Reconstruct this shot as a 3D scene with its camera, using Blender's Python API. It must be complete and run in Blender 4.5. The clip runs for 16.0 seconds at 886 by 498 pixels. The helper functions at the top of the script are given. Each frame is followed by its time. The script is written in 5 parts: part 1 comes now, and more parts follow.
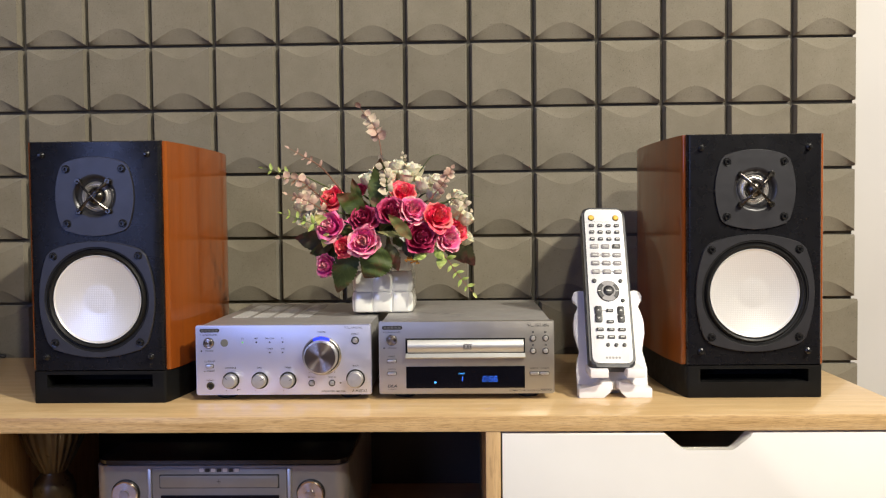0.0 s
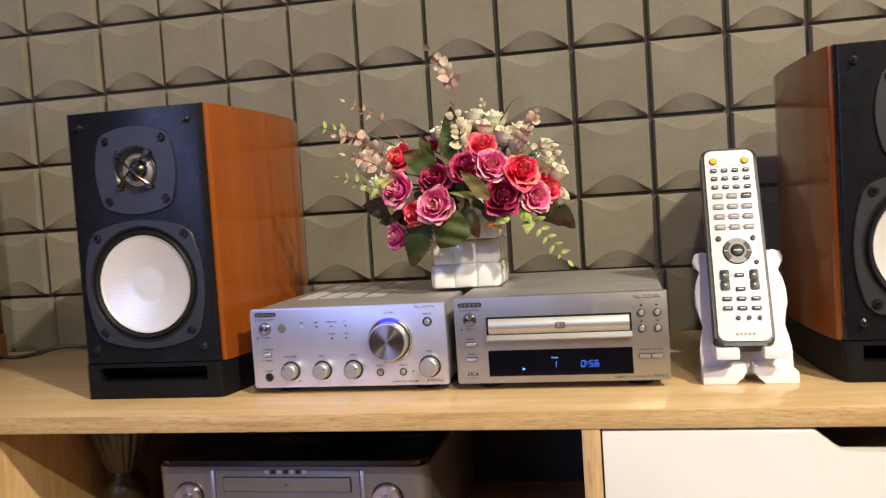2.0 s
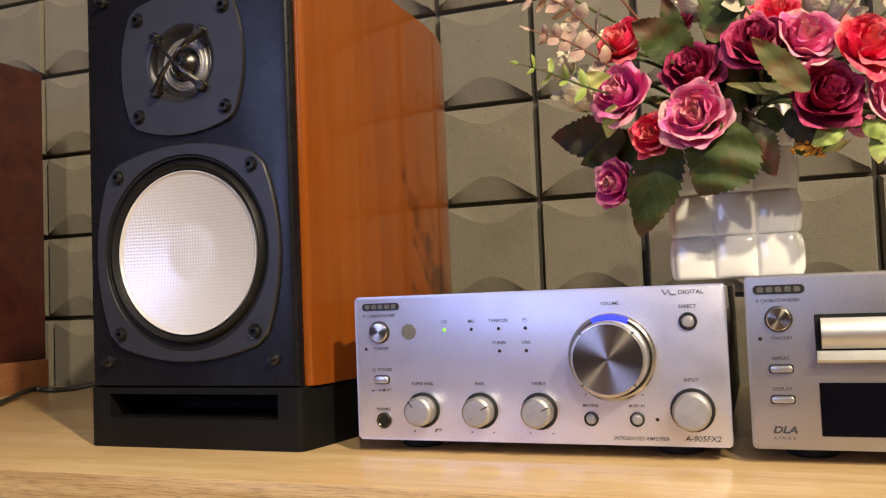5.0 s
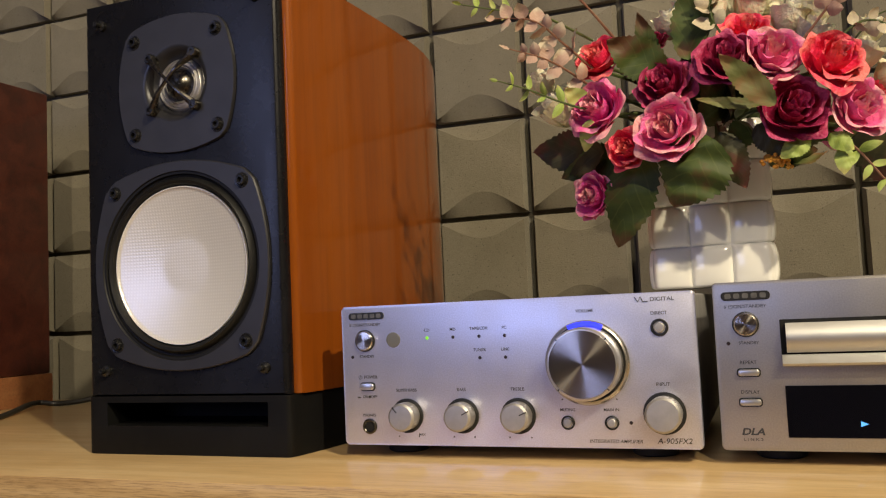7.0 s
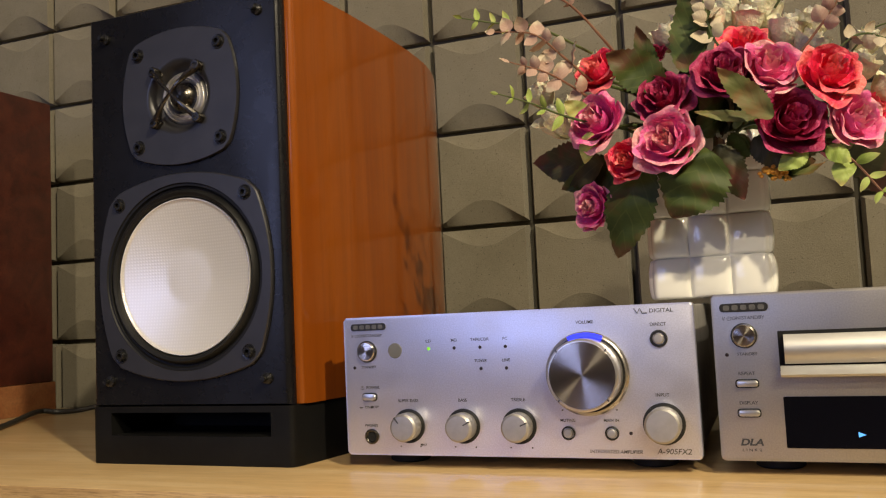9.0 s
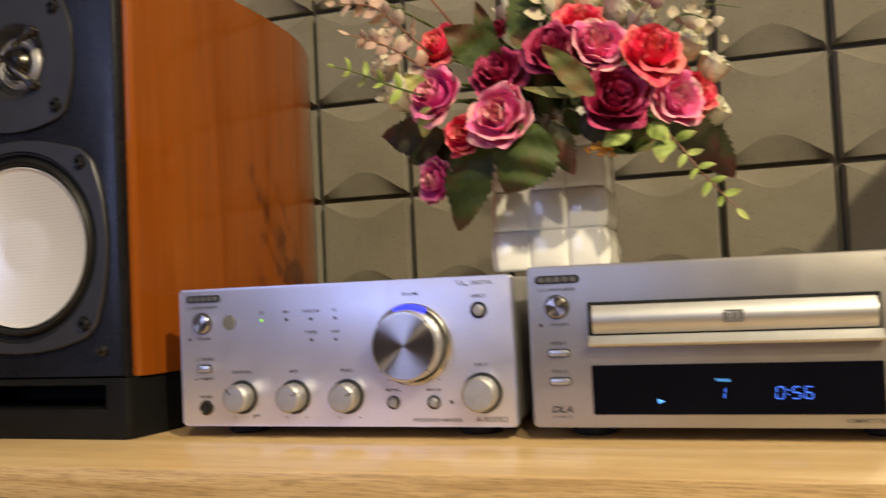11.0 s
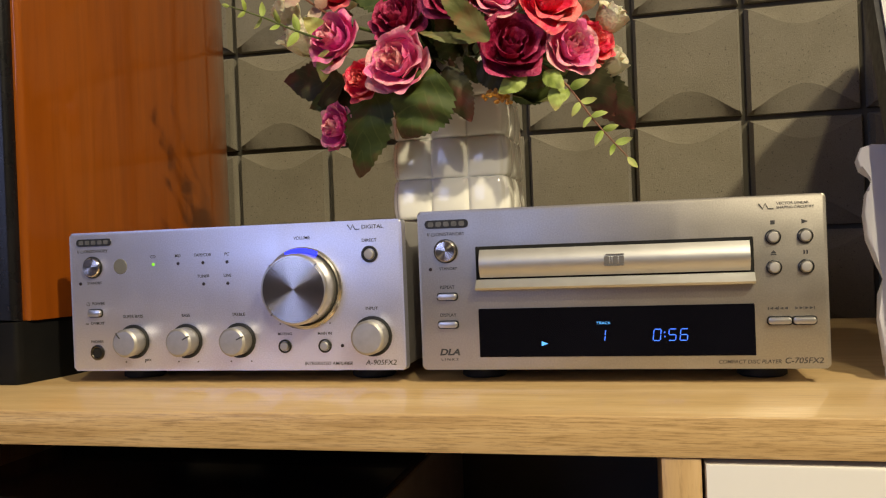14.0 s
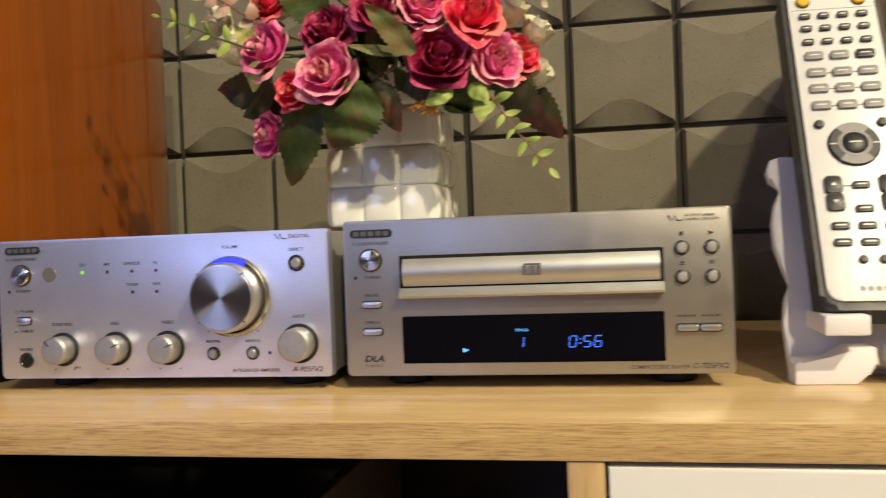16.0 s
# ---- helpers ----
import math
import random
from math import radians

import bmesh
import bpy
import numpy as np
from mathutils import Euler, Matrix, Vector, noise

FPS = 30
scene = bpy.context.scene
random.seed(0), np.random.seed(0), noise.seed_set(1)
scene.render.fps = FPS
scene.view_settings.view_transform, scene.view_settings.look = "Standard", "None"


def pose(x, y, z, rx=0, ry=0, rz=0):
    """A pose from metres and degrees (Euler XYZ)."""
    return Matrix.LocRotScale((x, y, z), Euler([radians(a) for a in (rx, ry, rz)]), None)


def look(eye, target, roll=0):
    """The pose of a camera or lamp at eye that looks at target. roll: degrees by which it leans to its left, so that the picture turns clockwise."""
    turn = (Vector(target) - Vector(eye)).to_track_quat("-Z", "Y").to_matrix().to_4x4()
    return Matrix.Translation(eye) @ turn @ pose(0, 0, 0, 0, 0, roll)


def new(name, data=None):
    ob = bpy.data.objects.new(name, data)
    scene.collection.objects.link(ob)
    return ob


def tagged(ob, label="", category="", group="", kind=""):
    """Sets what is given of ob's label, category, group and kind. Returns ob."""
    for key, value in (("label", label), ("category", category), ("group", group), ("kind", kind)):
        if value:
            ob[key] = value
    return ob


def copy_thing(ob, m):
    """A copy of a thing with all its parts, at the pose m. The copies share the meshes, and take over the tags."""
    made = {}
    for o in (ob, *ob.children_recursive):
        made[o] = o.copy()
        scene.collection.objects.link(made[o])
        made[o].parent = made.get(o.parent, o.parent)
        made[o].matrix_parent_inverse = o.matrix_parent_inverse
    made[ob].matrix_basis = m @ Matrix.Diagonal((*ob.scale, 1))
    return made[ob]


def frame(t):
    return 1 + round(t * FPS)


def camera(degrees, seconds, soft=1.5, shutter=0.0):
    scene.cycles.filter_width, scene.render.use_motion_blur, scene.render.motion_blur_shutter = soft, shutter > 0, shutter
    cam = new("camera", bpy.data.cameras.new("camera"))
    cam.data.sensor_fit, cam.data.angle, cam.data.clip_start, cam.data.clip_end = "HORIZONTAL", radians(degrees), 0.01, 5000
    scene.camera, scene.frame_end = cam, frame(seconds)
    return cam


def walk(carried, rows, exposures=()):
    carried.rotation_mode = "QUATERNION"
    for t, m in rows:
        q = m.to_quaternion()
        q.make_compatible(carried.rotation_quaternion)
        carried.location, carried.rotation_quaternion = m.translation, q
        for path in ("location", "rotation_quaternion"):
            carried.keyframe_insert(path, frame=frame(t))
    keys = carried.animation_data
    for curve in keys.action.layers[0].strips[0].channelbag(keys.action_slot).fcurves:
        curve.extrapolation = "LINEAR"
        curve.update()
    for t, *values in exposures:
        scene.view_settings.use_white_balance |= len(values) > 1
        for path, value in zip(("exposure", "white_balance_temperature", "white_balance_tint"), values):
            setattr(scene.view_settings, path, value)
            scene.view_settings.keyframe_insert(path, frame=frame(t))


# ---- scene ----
cam = camera(55.1, 16.0, soft=1.2, shutter=0.5)
PATH = [
    (0, (0.016, 0.201, 0.791), (-0.034, 2.199, 0.719), -0.6),
    (0.5, (0.014, 0.202, 0.789), (-0.043, 2.2, 0.704), -0.5),
    (1, (0.01, 0.219, 0.784), (-0.089, 2.214, 0.684), -1.2),
    (1.5, (0.041, 0.25, 0.776), (-0.215, 2.231, 0.671), -3.3),
    (2, (0.077, 0.368, 0.766), (-0.328, 2.324, 0.658), -3.7),
    (2.5, (-0.005, 0.473, 0.768), (-0.369, 2.436, 0.647), -2.1),
    (3, (-0.133, 0.607, 0.756), (-0.548, 2.554, 0.57), -0.9),
    (3.5, (-0.164, 0.673, 0.737), (-0.662, 2.598, 0.519), -2.0),
    (4, (-0.141, 0.755, 0.718), (-0.738, 2.656, 0.544), -2.0),
    (4.5, (-0.095, 0.743, 0.675), (-0.775, 2.623, 0.741), -2.0),
    (7, (-0.056, 0.723, 0.664), (-0.769, 2.586, 0.81), -2.6),
    (7.5, (-0.055, 0.719, 0.667), (-0.768, 2.581, 0.823), -2.7),
    (8, (-0.056, 0.718, 0.667), (-0.774, 2.578, 0.826), -2.7),
    (10.5, (-0.026, 0.726, 0.669), (-0.693, 2.608, 0.798), -2.6),
    (11, (0.005, 0.734, 0.665), (-0.575, 2.647, 0.749), -2.7),
    (11.5, (0.038, 0.738, 0.66), (-0.449, 2.678, 0.695), -3.0),
    (12, (0.045, 0.734, 0.664), (-0.395, 2.685, 0.687), -3.1),
    (12.5, (0.044, 0.731, 0.664), (-0.386, 2.684, 0.695), -2.8),
    (13, (0.043, 0.731, 0.663), (-0.39, 2.684, 0.695), -2.7),
    (13.5, (0.039, 0.736, 0.659), (-0.411, 2.685, 0.673), -2.4),
    (14, (0.034, 0.741, 0.654), (-0.43, 2.687, 0.644), -2.2),
    (14.5, (0.033, 0.741, 0.654), (-0.429, 2.687, 0.641), -2.1),
    (15, (0.035, 0.741, 0.654), (-0.417, 2.689, 0.644), -2.2),
    (15.5, (0.036, 0.742, 0.655), (-0.407, 2.692, 0.643), -2.2),
    (16, (0.057, 0.734, 0.66), (-0.321, 2.698, 0.639), -2.2),
]
walk(cam, [(t, look(eye, target, roll)) for t, eye, target, roll in PATH],
     [(0.0, -0.08, 6100, 7), (1.5, -0.02, 6450, 8), (2.5, -0.05, 6600, 10), (3.0, -0.12, 6750, 10), (3.5, 0.0, 6850, 11), (4.5, 0.03, 6950, 11), (7.0, -0.44, 7400, 6), (8.2, -0.41, 7500, 6),
      (10.5, -0.33, 7480, 5), (11.0, -0.24, 7480, 5), (11.5, -0.15, 7480, 4), (12.0, -0.03, 7480, 3), (12.5, -0.32, 7480, 3), (14.0, -0.42, 7450, 3), (16.0, -0.34, 7300, 2)])

# ---- light ----
world = bpy.data.worlds.new("room_air")
scene.world = world
world.use_nodes = True
world.node_tree.nodes["Background"].inputs[0].default_value = (0.9, 0.95, 1.0, 1)
world.node_tree.nodes["Background"].inputs[1].default_value = 0.012

CEIL = 2.3
# First: key placed from cast shadows. Second: added front fill. Both out of view.
KEY_AND_FILL_LIGHTS = [(1.3, -0.15, 300), (0.85, -1.15, 165)]
SPOT_COLOUR = (1.0, 0.88, 0.71)
for dx, dy, watts in KEY_AND_FILL_LIGHTS:
    lamp = bpy.data.lights.new("key_and_fill_beam", "SPOT")
    lamp.energy, lamp.color, lamp.spot_size, lamp.spot_blend = watts, SPOT_COLOUR, radians(125), 0.7
    lamp.shadow_soft_size = 0.035
    new("key_and_fill_beam", lamp).matrix_world = look((dx, dy, CEIL - 0.03), (dx * 0.5, dy + 1.2, 0.8))
# Assumed unseen window; its lamp gives the cool reflections on amplifier and left baffle.
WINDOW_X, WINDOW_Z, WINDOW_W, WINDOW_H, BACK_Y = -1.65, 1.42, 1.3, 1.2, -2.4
lamp = bpy.data.lights.new("assumed_window_light", "AREA")
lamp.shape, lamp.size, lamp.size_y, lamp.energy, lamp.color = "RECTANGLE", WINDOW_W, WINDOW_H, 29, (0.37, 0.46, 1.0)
new("assumed_window_light", lamp).matrix_world = look((WINDOW_X, BACK_Y + 0.02, WINDOW_Z), (WINDOW_X, 0, WINDOW_Z))


# ---- materials ----
def nodes_of(name):
    m = bpy.data.materials.new(name)
    m.use_nodes = True
    return m, m.node_tree.nodes, m.node_tree.links, m.node_tree.nodes["Principled BSDF"]


def coords(n, l, stretch=(1, 1, 1), kind="Object"):
    tc, mp = n.new("ShaderNodeTexCoord"), n.new("ShaderNodeMapping")
    mp.inputs["Scale"].default_value = stretch
    l.new(tc.outputs[kind], mp.inputs["Vector"])
    return mp.outputs["Vector"]


def tex(n, l, vec, scale, detail=4.0, rough=0.55, distort=0.0):
    t = n.new("ShaderNodeTexNoise")
    t.inputs["Scale"].default_value, t.inputs["Detail"].default_value = scale, detail
    t.inputs["Roughness"].default_value, t.inputs["Distortion"].default_value = rough, distort
    l.new(vec, t.inputs["Vector"])
    return t.outputs["Fac"]


def ramp(n, l, fac, stops):
    r = n.new("ShaderNodeValToRGB")
    while len(r.color_ramp.elements) < len(stops):
        r.color_ramp.elements.new(0.5)
    for e, (p, c) in zip(r.color_ramp.elements, stops):
        e.position, e.color = p, (*c, 1)
    l.new(fac, r.inputs["Fac"])
    return r.outputs["Color"]


def span(n, l, fac, lo, hi):
    r = n.new("ShaderNodeMapRange")
    r.inputs["To Min"].default_value, r.inputs["To Max"].default_value = lo, hi
    r.inputs["From Min"].default_value, r.inputs["From Max"].default_value = 0.3, 0.7
    l.new(fac, r.inputs["Value"])
    return r.outputs["Result"]


def relief(n, l, b, fac, strength, dist=0.001):
    k = n.new("ShaderNodeBump")
    k.inputs["Strength"].default_value, k.inputs["Distance"].default_value = strength, dist
    l.new(fac, k.inputs["Height"])
    l.new(k.outputs["Normal"], b.inputs["Normal"])


def surf(name, c1, c2, scale=40, rough=(0.4, 0.55), metal=0.0, bump=0.1, fine=400, stretch=(1, 1, 1), coat=0.0, spec=0.5):
    """A surface that wavers between two colours, with fine relief and uneven gloss."""
    m, n, l, b = nodes_of(name)
    vec = coords(n, l, stretch)
    l.new(ramp(n, l, tex(n, l, vec, scale), [(0.3, c1), (0.7, c2)]), b.inputs["Base Color"])
    l.new(span(n, l, tex(n, l, vec, scale * 2.3), *rough), b.inputs["Roughness"])
    b.inputs["Metallic"].default_value = metal
    b.inputs["Coat Weight"].default_value = coat
    b.inputs["Coat Roughness"].default_value = 0.12
    b.inputs["Specular IOR Level"].default_value = spec
    if bump:
        relief(n, l, b, tex(n, l, vec, fine, 3), bump, 0.0005)
    return m


def wood(name, dark, mid, light, stretch, rough=(0.35, 0.5), coat=0.0, scale=9, fine=0.25, pores=True, spec=0.5):
    m, n, l, b = nodes_of(name)
    vec = coords(n, l, stretch)
    broad = tex(n, l, vec, scale, 6, 0.6, 0.6)
    base = ramp(n, l, broad, [(0.3, dark), (0.5, mid), (0.68, light)])
    grain = tex(n, l, vec, scale * 7, 5, 0.7)
    mix = n.new("ShaderNodeMix")
    mix.data_type, mix.blend_type = "RGBA", "MULTIPLY"
    mix.inputs["Factor"].default_value = fine
    l.new(base, mix.inputs[6])
    l.new(ramp(n, l, grain, [(0.38, (0.35, 0.3, 0.25)), (0.52, (1, 1, 1))]), mix.inputs[7])
    l.new(mix.outputs[2], b.inputs["Base Color"])
    l.new(span(n, l, grain, *rough), b.inputs["Roughness"])
    b.inputs["Coat Weight"].default_value, b.inputs["Coat Roughness"].default_value = coat, 0.08
    b.inputs["Specular IOR Level"].default_value = spec
    if pores:
        relief(n, l, b, grain, 0.12, 0.0006)
    return m


def plain(name, c, rough=0.5, metal=0.0, coat=0.0):
    m, n, l, b = nodes_of(name)
    b.inputs["Base Color"].default_value = (*c, 1)
    b.inputs["Roughness"].default_value, b.inputs["Metallic"].default_value = rough, metal
    b.inputs["Coat Weight"].default_value = coat
    return m


def glow(name, c, strength, base=(0.02, 0.02, 0.02)):
    m, n, l, b = nodes_of(name)
    b.inputs["Base Color"].default_value = (*base, 1)
    b.inputs["Emission Color"].default_value, b.inputs["Emission Strength"].default_value = (*c, 1), strength
    return m


def panel(name, c1, c2):
    """Bead-blasted aluminium with a fine sparkle."""
    m, n, l, b = nodes_of(name)
    vec = coords(n, l)
    mix = n.new("ShaderNodeMix")
    mix.data_type, mix.blend_type = "RGBA", "MULTIPLY"
    mix.inputs["Factor"].default_value = 1.0
    l.new(ramp(n, l, tex(n, l, vec, 25), [(0.3, c1), (0.7, c2)]), mix.inputs[6])
    l.new(ramp(n, l, tex(n, l, vec, 1300, 2, 0.7), [(0.3, (0.88, 0.88, 0.88)), (0.55, (1, 1, 1)), (0.75, (1.12, 1.12, 1.12))]), mix.inputs[7])
    l.new(mix.outputs[2], b.inputs["Base Color"])
    l.new(span(n, l, tex(n, l, vec, 60), 0.34, 0.42), b.inputs["Roughness"])
    b.inputs["Metallic"].default_value = 0.85
    relief(n, l, b, tex(n, l, vec, 2400, 3), 0.08, 0.0004)
    return m


def spun(name, c, rough, aniso):
    """Lathe-turned metal with radial sheen."""
    m, n, l, b = nodes_of(name)
    b.inputs["Base Color"].default_value = (*c, 1)
    b.inputs["Metallic"].default_value, b.inputs["Roughness"].default_value = 1, rough
    b.inputs["Anisotropic"].default_value = aniso
    b.inputs["Anisotropic Rotation"].default_value = 0.25
    t = n.new("ShaderNodeTangent")
    t.direction_type, t.axis = "RADIAL", "Y"
    l.new(t.outputs["Tangent"], b.inputs["Tangent"])
    return m


def foam_material():
    m, n, l, b = nodes_of("acoustic_foam")
    vec = coords(n, l)
    info = n.new("ShaderNodeObjectInfo")
    shift = n.new("ShaderNodeVectorMath")
    shift.operation = "ADD"
    l.new(vec, shift.inputs[0])
    l.new(info.outputs["Location"], shift.inputs[1])
    v = shift.outputs["Vector"]
    base = ramp(n, l, tex(n, l, v, 14, 6, 0.65), [(0.3, (0.192, 0.172, 0.126)), (0.7, (0.241, 0.217, 0.165))])
    mix = n.new("ShaderNodeMix")
    mix.data_type, mix.blend_type = "RGBA", "MULTIPLY"
    mix.inputs["Factor"].default_value = 0.5
    l.new(base, mix.inputs[6])
    l.new(ramp(n, l, tex(n, l, v, 900, 3, 0.8), [(0.35, (0.62, 0.62, 0.62)), (0.6, (1, 1, 1))]), mix.inputs[7])
    pits = n.new("ShaderNodeMix")
    pits.data_type, pits.blend_type = "RGBA", "MULTIPLY"
    pits.inputs["Factor"].default_value = 1.0
    l.new(mix.outputs[2], pits.inputs[6])
    l.new(ramp(n, l, tex(n, l, v, 480, 2, 0.6), [(0.27, (0.5, 0.5, 0.5)), (0.36, (1, 1, 1))]), pits.inputs[7])
    hs = n.new("ShaderNodeHueSaturation")
    l.new(pits.outputs[2], hs.inputs["Color"])
    lo = n.new("ShaderNodeMapRange")
    lo.inputs["To Min"].default_value, lo.inputs["To Max"].default_value = 0.93, 1.06
    l.new(info.outputs["Random"], lo.inputs["Value"])
    l.new(lo.outputs["Result"], hs.inputs["Value"])
    l.new(hs.outputs["Color"], b.inputs["Base Color"])
    b.inputs["Roughness"].default_value = 0.95
    b.inputs["Specular IOR Level"].default_value = 0.15
    b.inputs["Sheen Weight"].default_value = 0.15
    relief(n, l, b, tex(n, l, v, 600, 5, 0.8), 0.8, 0.0008)
    return m


def petal_material(name, base, edge, deep):
    m, n, l, b = nodes_of(name)
    uv = n.new("ShaderNodeUVMap")
    sep = n.new("ShaderNodeSeparateXYZ")
    l.new(uv.outputs["UV"], sep.inputs[0])
    geo = n.new("ShaderNodeNewGeometry")
    add = n.new("ShaderNodeMath")
    add.operation = "MULTIPLY_ADD"
    add.inputs[1].default_value, add.inputs[2].default_value = 0.35, -0.52
    l.new(geo.outputs["Random Per Island"], add.inputs[0])
    sm = n.new("ShaderNodeMath")
    rise = n.new("ShaderNodeMath")
    rise.operation = "MULTIPLY_ADD"
    rise.inputs[1].default_value, rise.inputs[2].default_value = 0.5, 0.22
    l.new(sep.outputs["Y"], rise.inputs[0])
    l.new(rise.outputs[0], sm.inputs[0])
    l.new(add.outputs[0], sm.inputs[1])
    nz = tex(n, l, coords(n, l), 2.2, 6, 0.6)
    sm2 = n.new("ShaderNodeMath")
    sm2.operation = "MULTIPLY_ADD"
    sm2.inputs[1].default_value = 0.85
    l.new(nz, sm2.inputs[0])
    l.new(sm.outputs[0], sm2.inputs[2])
    l.new(ramp(n, l, sm2.outputs[0], [(0.14, deep), (0.36, base), (0.56, base), (0.84, edge)]), b.inputs["Base Color"])
    b.inputs["Roughness"].default_value = 0.4
    b.inputs["Specular IOR Level"].default_value = 0.4
    b.inputs["Subsurface Weight"].default_value = 0.15
    b.inputs["Subsurface Radius"].default_value = (0.006, 0.003, 0.003)
    b.inputs["Subsurface Scale"].default_value = 0.5
    relief(n, l, b, tex(n, l, coords(n, l), 6, 4), 0.3, 0.04)
    return m


def leaf_material(name, dark, light, vein, blush):
    m, n, l, b = nodes_of(name)
    uv = n.new("ShaderNodeUVMap")
    w = n.new("ShaderNodeTexWave")
    w.wave_type, w.bands_direction = "BANDS", "DIAGONAL"
    w.inputs["Scale"].default_value, w.inputs["Distortion"].default_value = 3.2, 1.5
    sep = n.new("ShaderNodeSeparateXYZ")
    l.new(uv.outputs["UV"], sep.inputs[0])
    away = n.new("ShaderNodeMath")
    away.operation = "SUBTRACT"
    away.inputs[1].default_value = 0.5
    l.new(sep.outputs["X"], away.inputs[0])
    fold = n.new("ShaderNodeMath")
    fold.operation = "ABSOLUTE"
    l.new(away.outputs[0], fold.inputs[0])
    back = n.new("ShaderNodeMath")
    back.operation = "MULTIPLY"
    back.inputs[1].default_value = -0.7
    l.new(fold.outputs[0], back.inputs[0])
    rib = n.new("ShaderNodeCombineXYZ")
    l.new(back.outputs[0], rib.inputs["X"])
    l.new(sep.outputs["Y"], rib.inputs["Y"])
    l.new(rib.outputs[0], w.inputs["Vector"])
    tip = n.new("ShaderNodeMath")
    tip.operation = "POWER"
    tip.inputs[1].default_value = 4.0
    l.new(sep.outputs["Y"], tip.inputs[0])
    turned = n.new("ShaderNodeMath")
    turned.operation = "MULTIPLY_ADD"
    turned.inputs[1].default_value = 0.3
    l.new(tip.outputs[0], turned.inputs[0])
    l.new(tex(n, l, coords(n, l), 55, 5), turned.inputs[2])
    body = ramp(n, l, turned.outputs[0], [(0.32, dark), (0.55, light), (0.72, blush)])
    mix = n.new("ShaderNodeMix")
    mix.data_type = "RGBA"
    l.new(ramp(n, l, w.outputs["Fac"], [(0.93, (0, 0, 0)), (1.0, (0.22, 0.22, 0.22))]), mix.inputs[0])
    l.new(body, mix.inputs[6])
    mix.inputs[7].default_value = (*vein, 1)
    l.new(mix.outputs[2], b.inputs["Base Color"])
    b.inputs["Roughness"].default_value = 0.55
    b.inputs["Specular IOR Level"].default_value = 0.3
    relief(n, l, b, w.outputs["Fac"], 0.1, 0.0005)
    return m


def cone_material():
    """Woven pale loudspeaker cone."""
    m, n, l, b = nodes_of("woven_cone")
    vec = coords(n, l)
    hs = []
    for d in ("X", "Z"):
        w = n.new("ShaderNodeTexWave")
        w.wave_type, w.bands_direction = "BANDS", d
        w.inputs["Scale"].default_value = 150
        l.new(vec, w.inputs["Vector"])
        hs.append(w.outputs["Fac"])
    mul = n.new("ShaderNodeMath")
    mul.operation = "MULTIPLY"
    l.new(hs[0], mul.inputs[0])
    l.new(hs[1], mul.inputs[1])
    l.new(ramp(n, l, mul.outputs[0], [(0.0, (0.80, 0.785, 0.755)), (1.0, (0.88, 0.865, 0.835))]), b.inputs["Base Color"])
    b.inputs["Metallic"].default_value = 0.35
    b.inputs["Roughness"].default_value = 0.3
    relief(n, l, b, mul.outputs[0], 0.2, 0.0004)
    return m


OAK = wood("oak_laminate", (0.54, 0.36, 0.165), (0.61, 0.425, 0.21), (0.67, 0.49, 0.265), (1.2, 14, 14), (0.28, 0.4), 0.45, 5, 0.22)
OAK_UP = wood("oak_panel_upright", (0.43, 0.27, 0.115), (0.52, 0.345, 0.16), (0.60, 0.42, 0.22), (14, 14, 1.2), (0.35, 0.5), 0.1, 5, 0.35)
CHERRY = wood("cherry_veneer", (0.212, 0.048, 0.004), (0.243, 0.059, 0.0053), (0.27, 0.069, 0.007), (8, 8, 0.4), (0.34, 0.42), 0.7, 3.2, 0.16, False, 0.15)
ROSEWOOD = wood("dark_rosewood", (0.035, 0.008, 0.005), (0.06, 0.013, 0.008), (0.085, 0.02, 0.011), (1, 9, 9), (0.3, 0.45), 0.3, 6, 0.4)
BROWN_WOOD = wood("brown_plinth_wood", (0.2, 0.07, 0.03), (0.26, 0.1, 0.04), (0.3, 0.13, 0.055), (1, 9, 9), (0.35, 0.5), 0.1, 6, 0.3)
# Near-black brown puts the open compartments' shade into the back panel.
SHADED_BOARD = surf("shade_brown_back_board", (0.02, 0.015, 0.011), (0.03, 0.022, 0.016), 12, (0.5, 0.6))
OAK_EDGE = wood("oak_edge_band", (0.40, 0.25, 0.10), (0.55, 0.37, 0.17), (0.62, 0.44, 0.23), (2.2, 30, 45), (0.35, 0.5), 0.1, 4, 0.6)
FLOORWOOD = wood("floor_boards", (0.16, 0.1, 0.06), (0.24, 0.15, 0.09), (0.3, 0.2, 0.12), (2, 12, 2), (0.3, 0.45), 0.2, 4, 0.4)
FOAM = foam_material()
FOAM_BACK = plain("foam_groove", (0.11, 0.10, 0.075), 0.95)
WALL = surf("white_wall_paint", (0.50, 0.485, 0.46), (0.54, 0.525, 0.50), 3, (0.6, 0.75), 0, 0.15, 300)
# Dark grey given to the unseen walls to cut bounced light.
WALL_LOW_BOUNCE = surf("low_bounce_wall_grey", (0.20, 0.19, 0.18), (0.25, 0.24, 0.23), 3, (0.6, 0.75), 0, 0.15, 300)
CEILING = surf("ceiling_paint", (0.76, 0.76, 0.75), (0.82, 0.82, 0.81), 2, (0.7, 0.8), 0, 0.1, 300)
WHITE_BOARD = surf("white_drawer_lacquer", (0.77, 0.76, 0.71), (0.82, 0.81, 0.76), 5, (0.3, 0.42), 0, 0.05, 200)
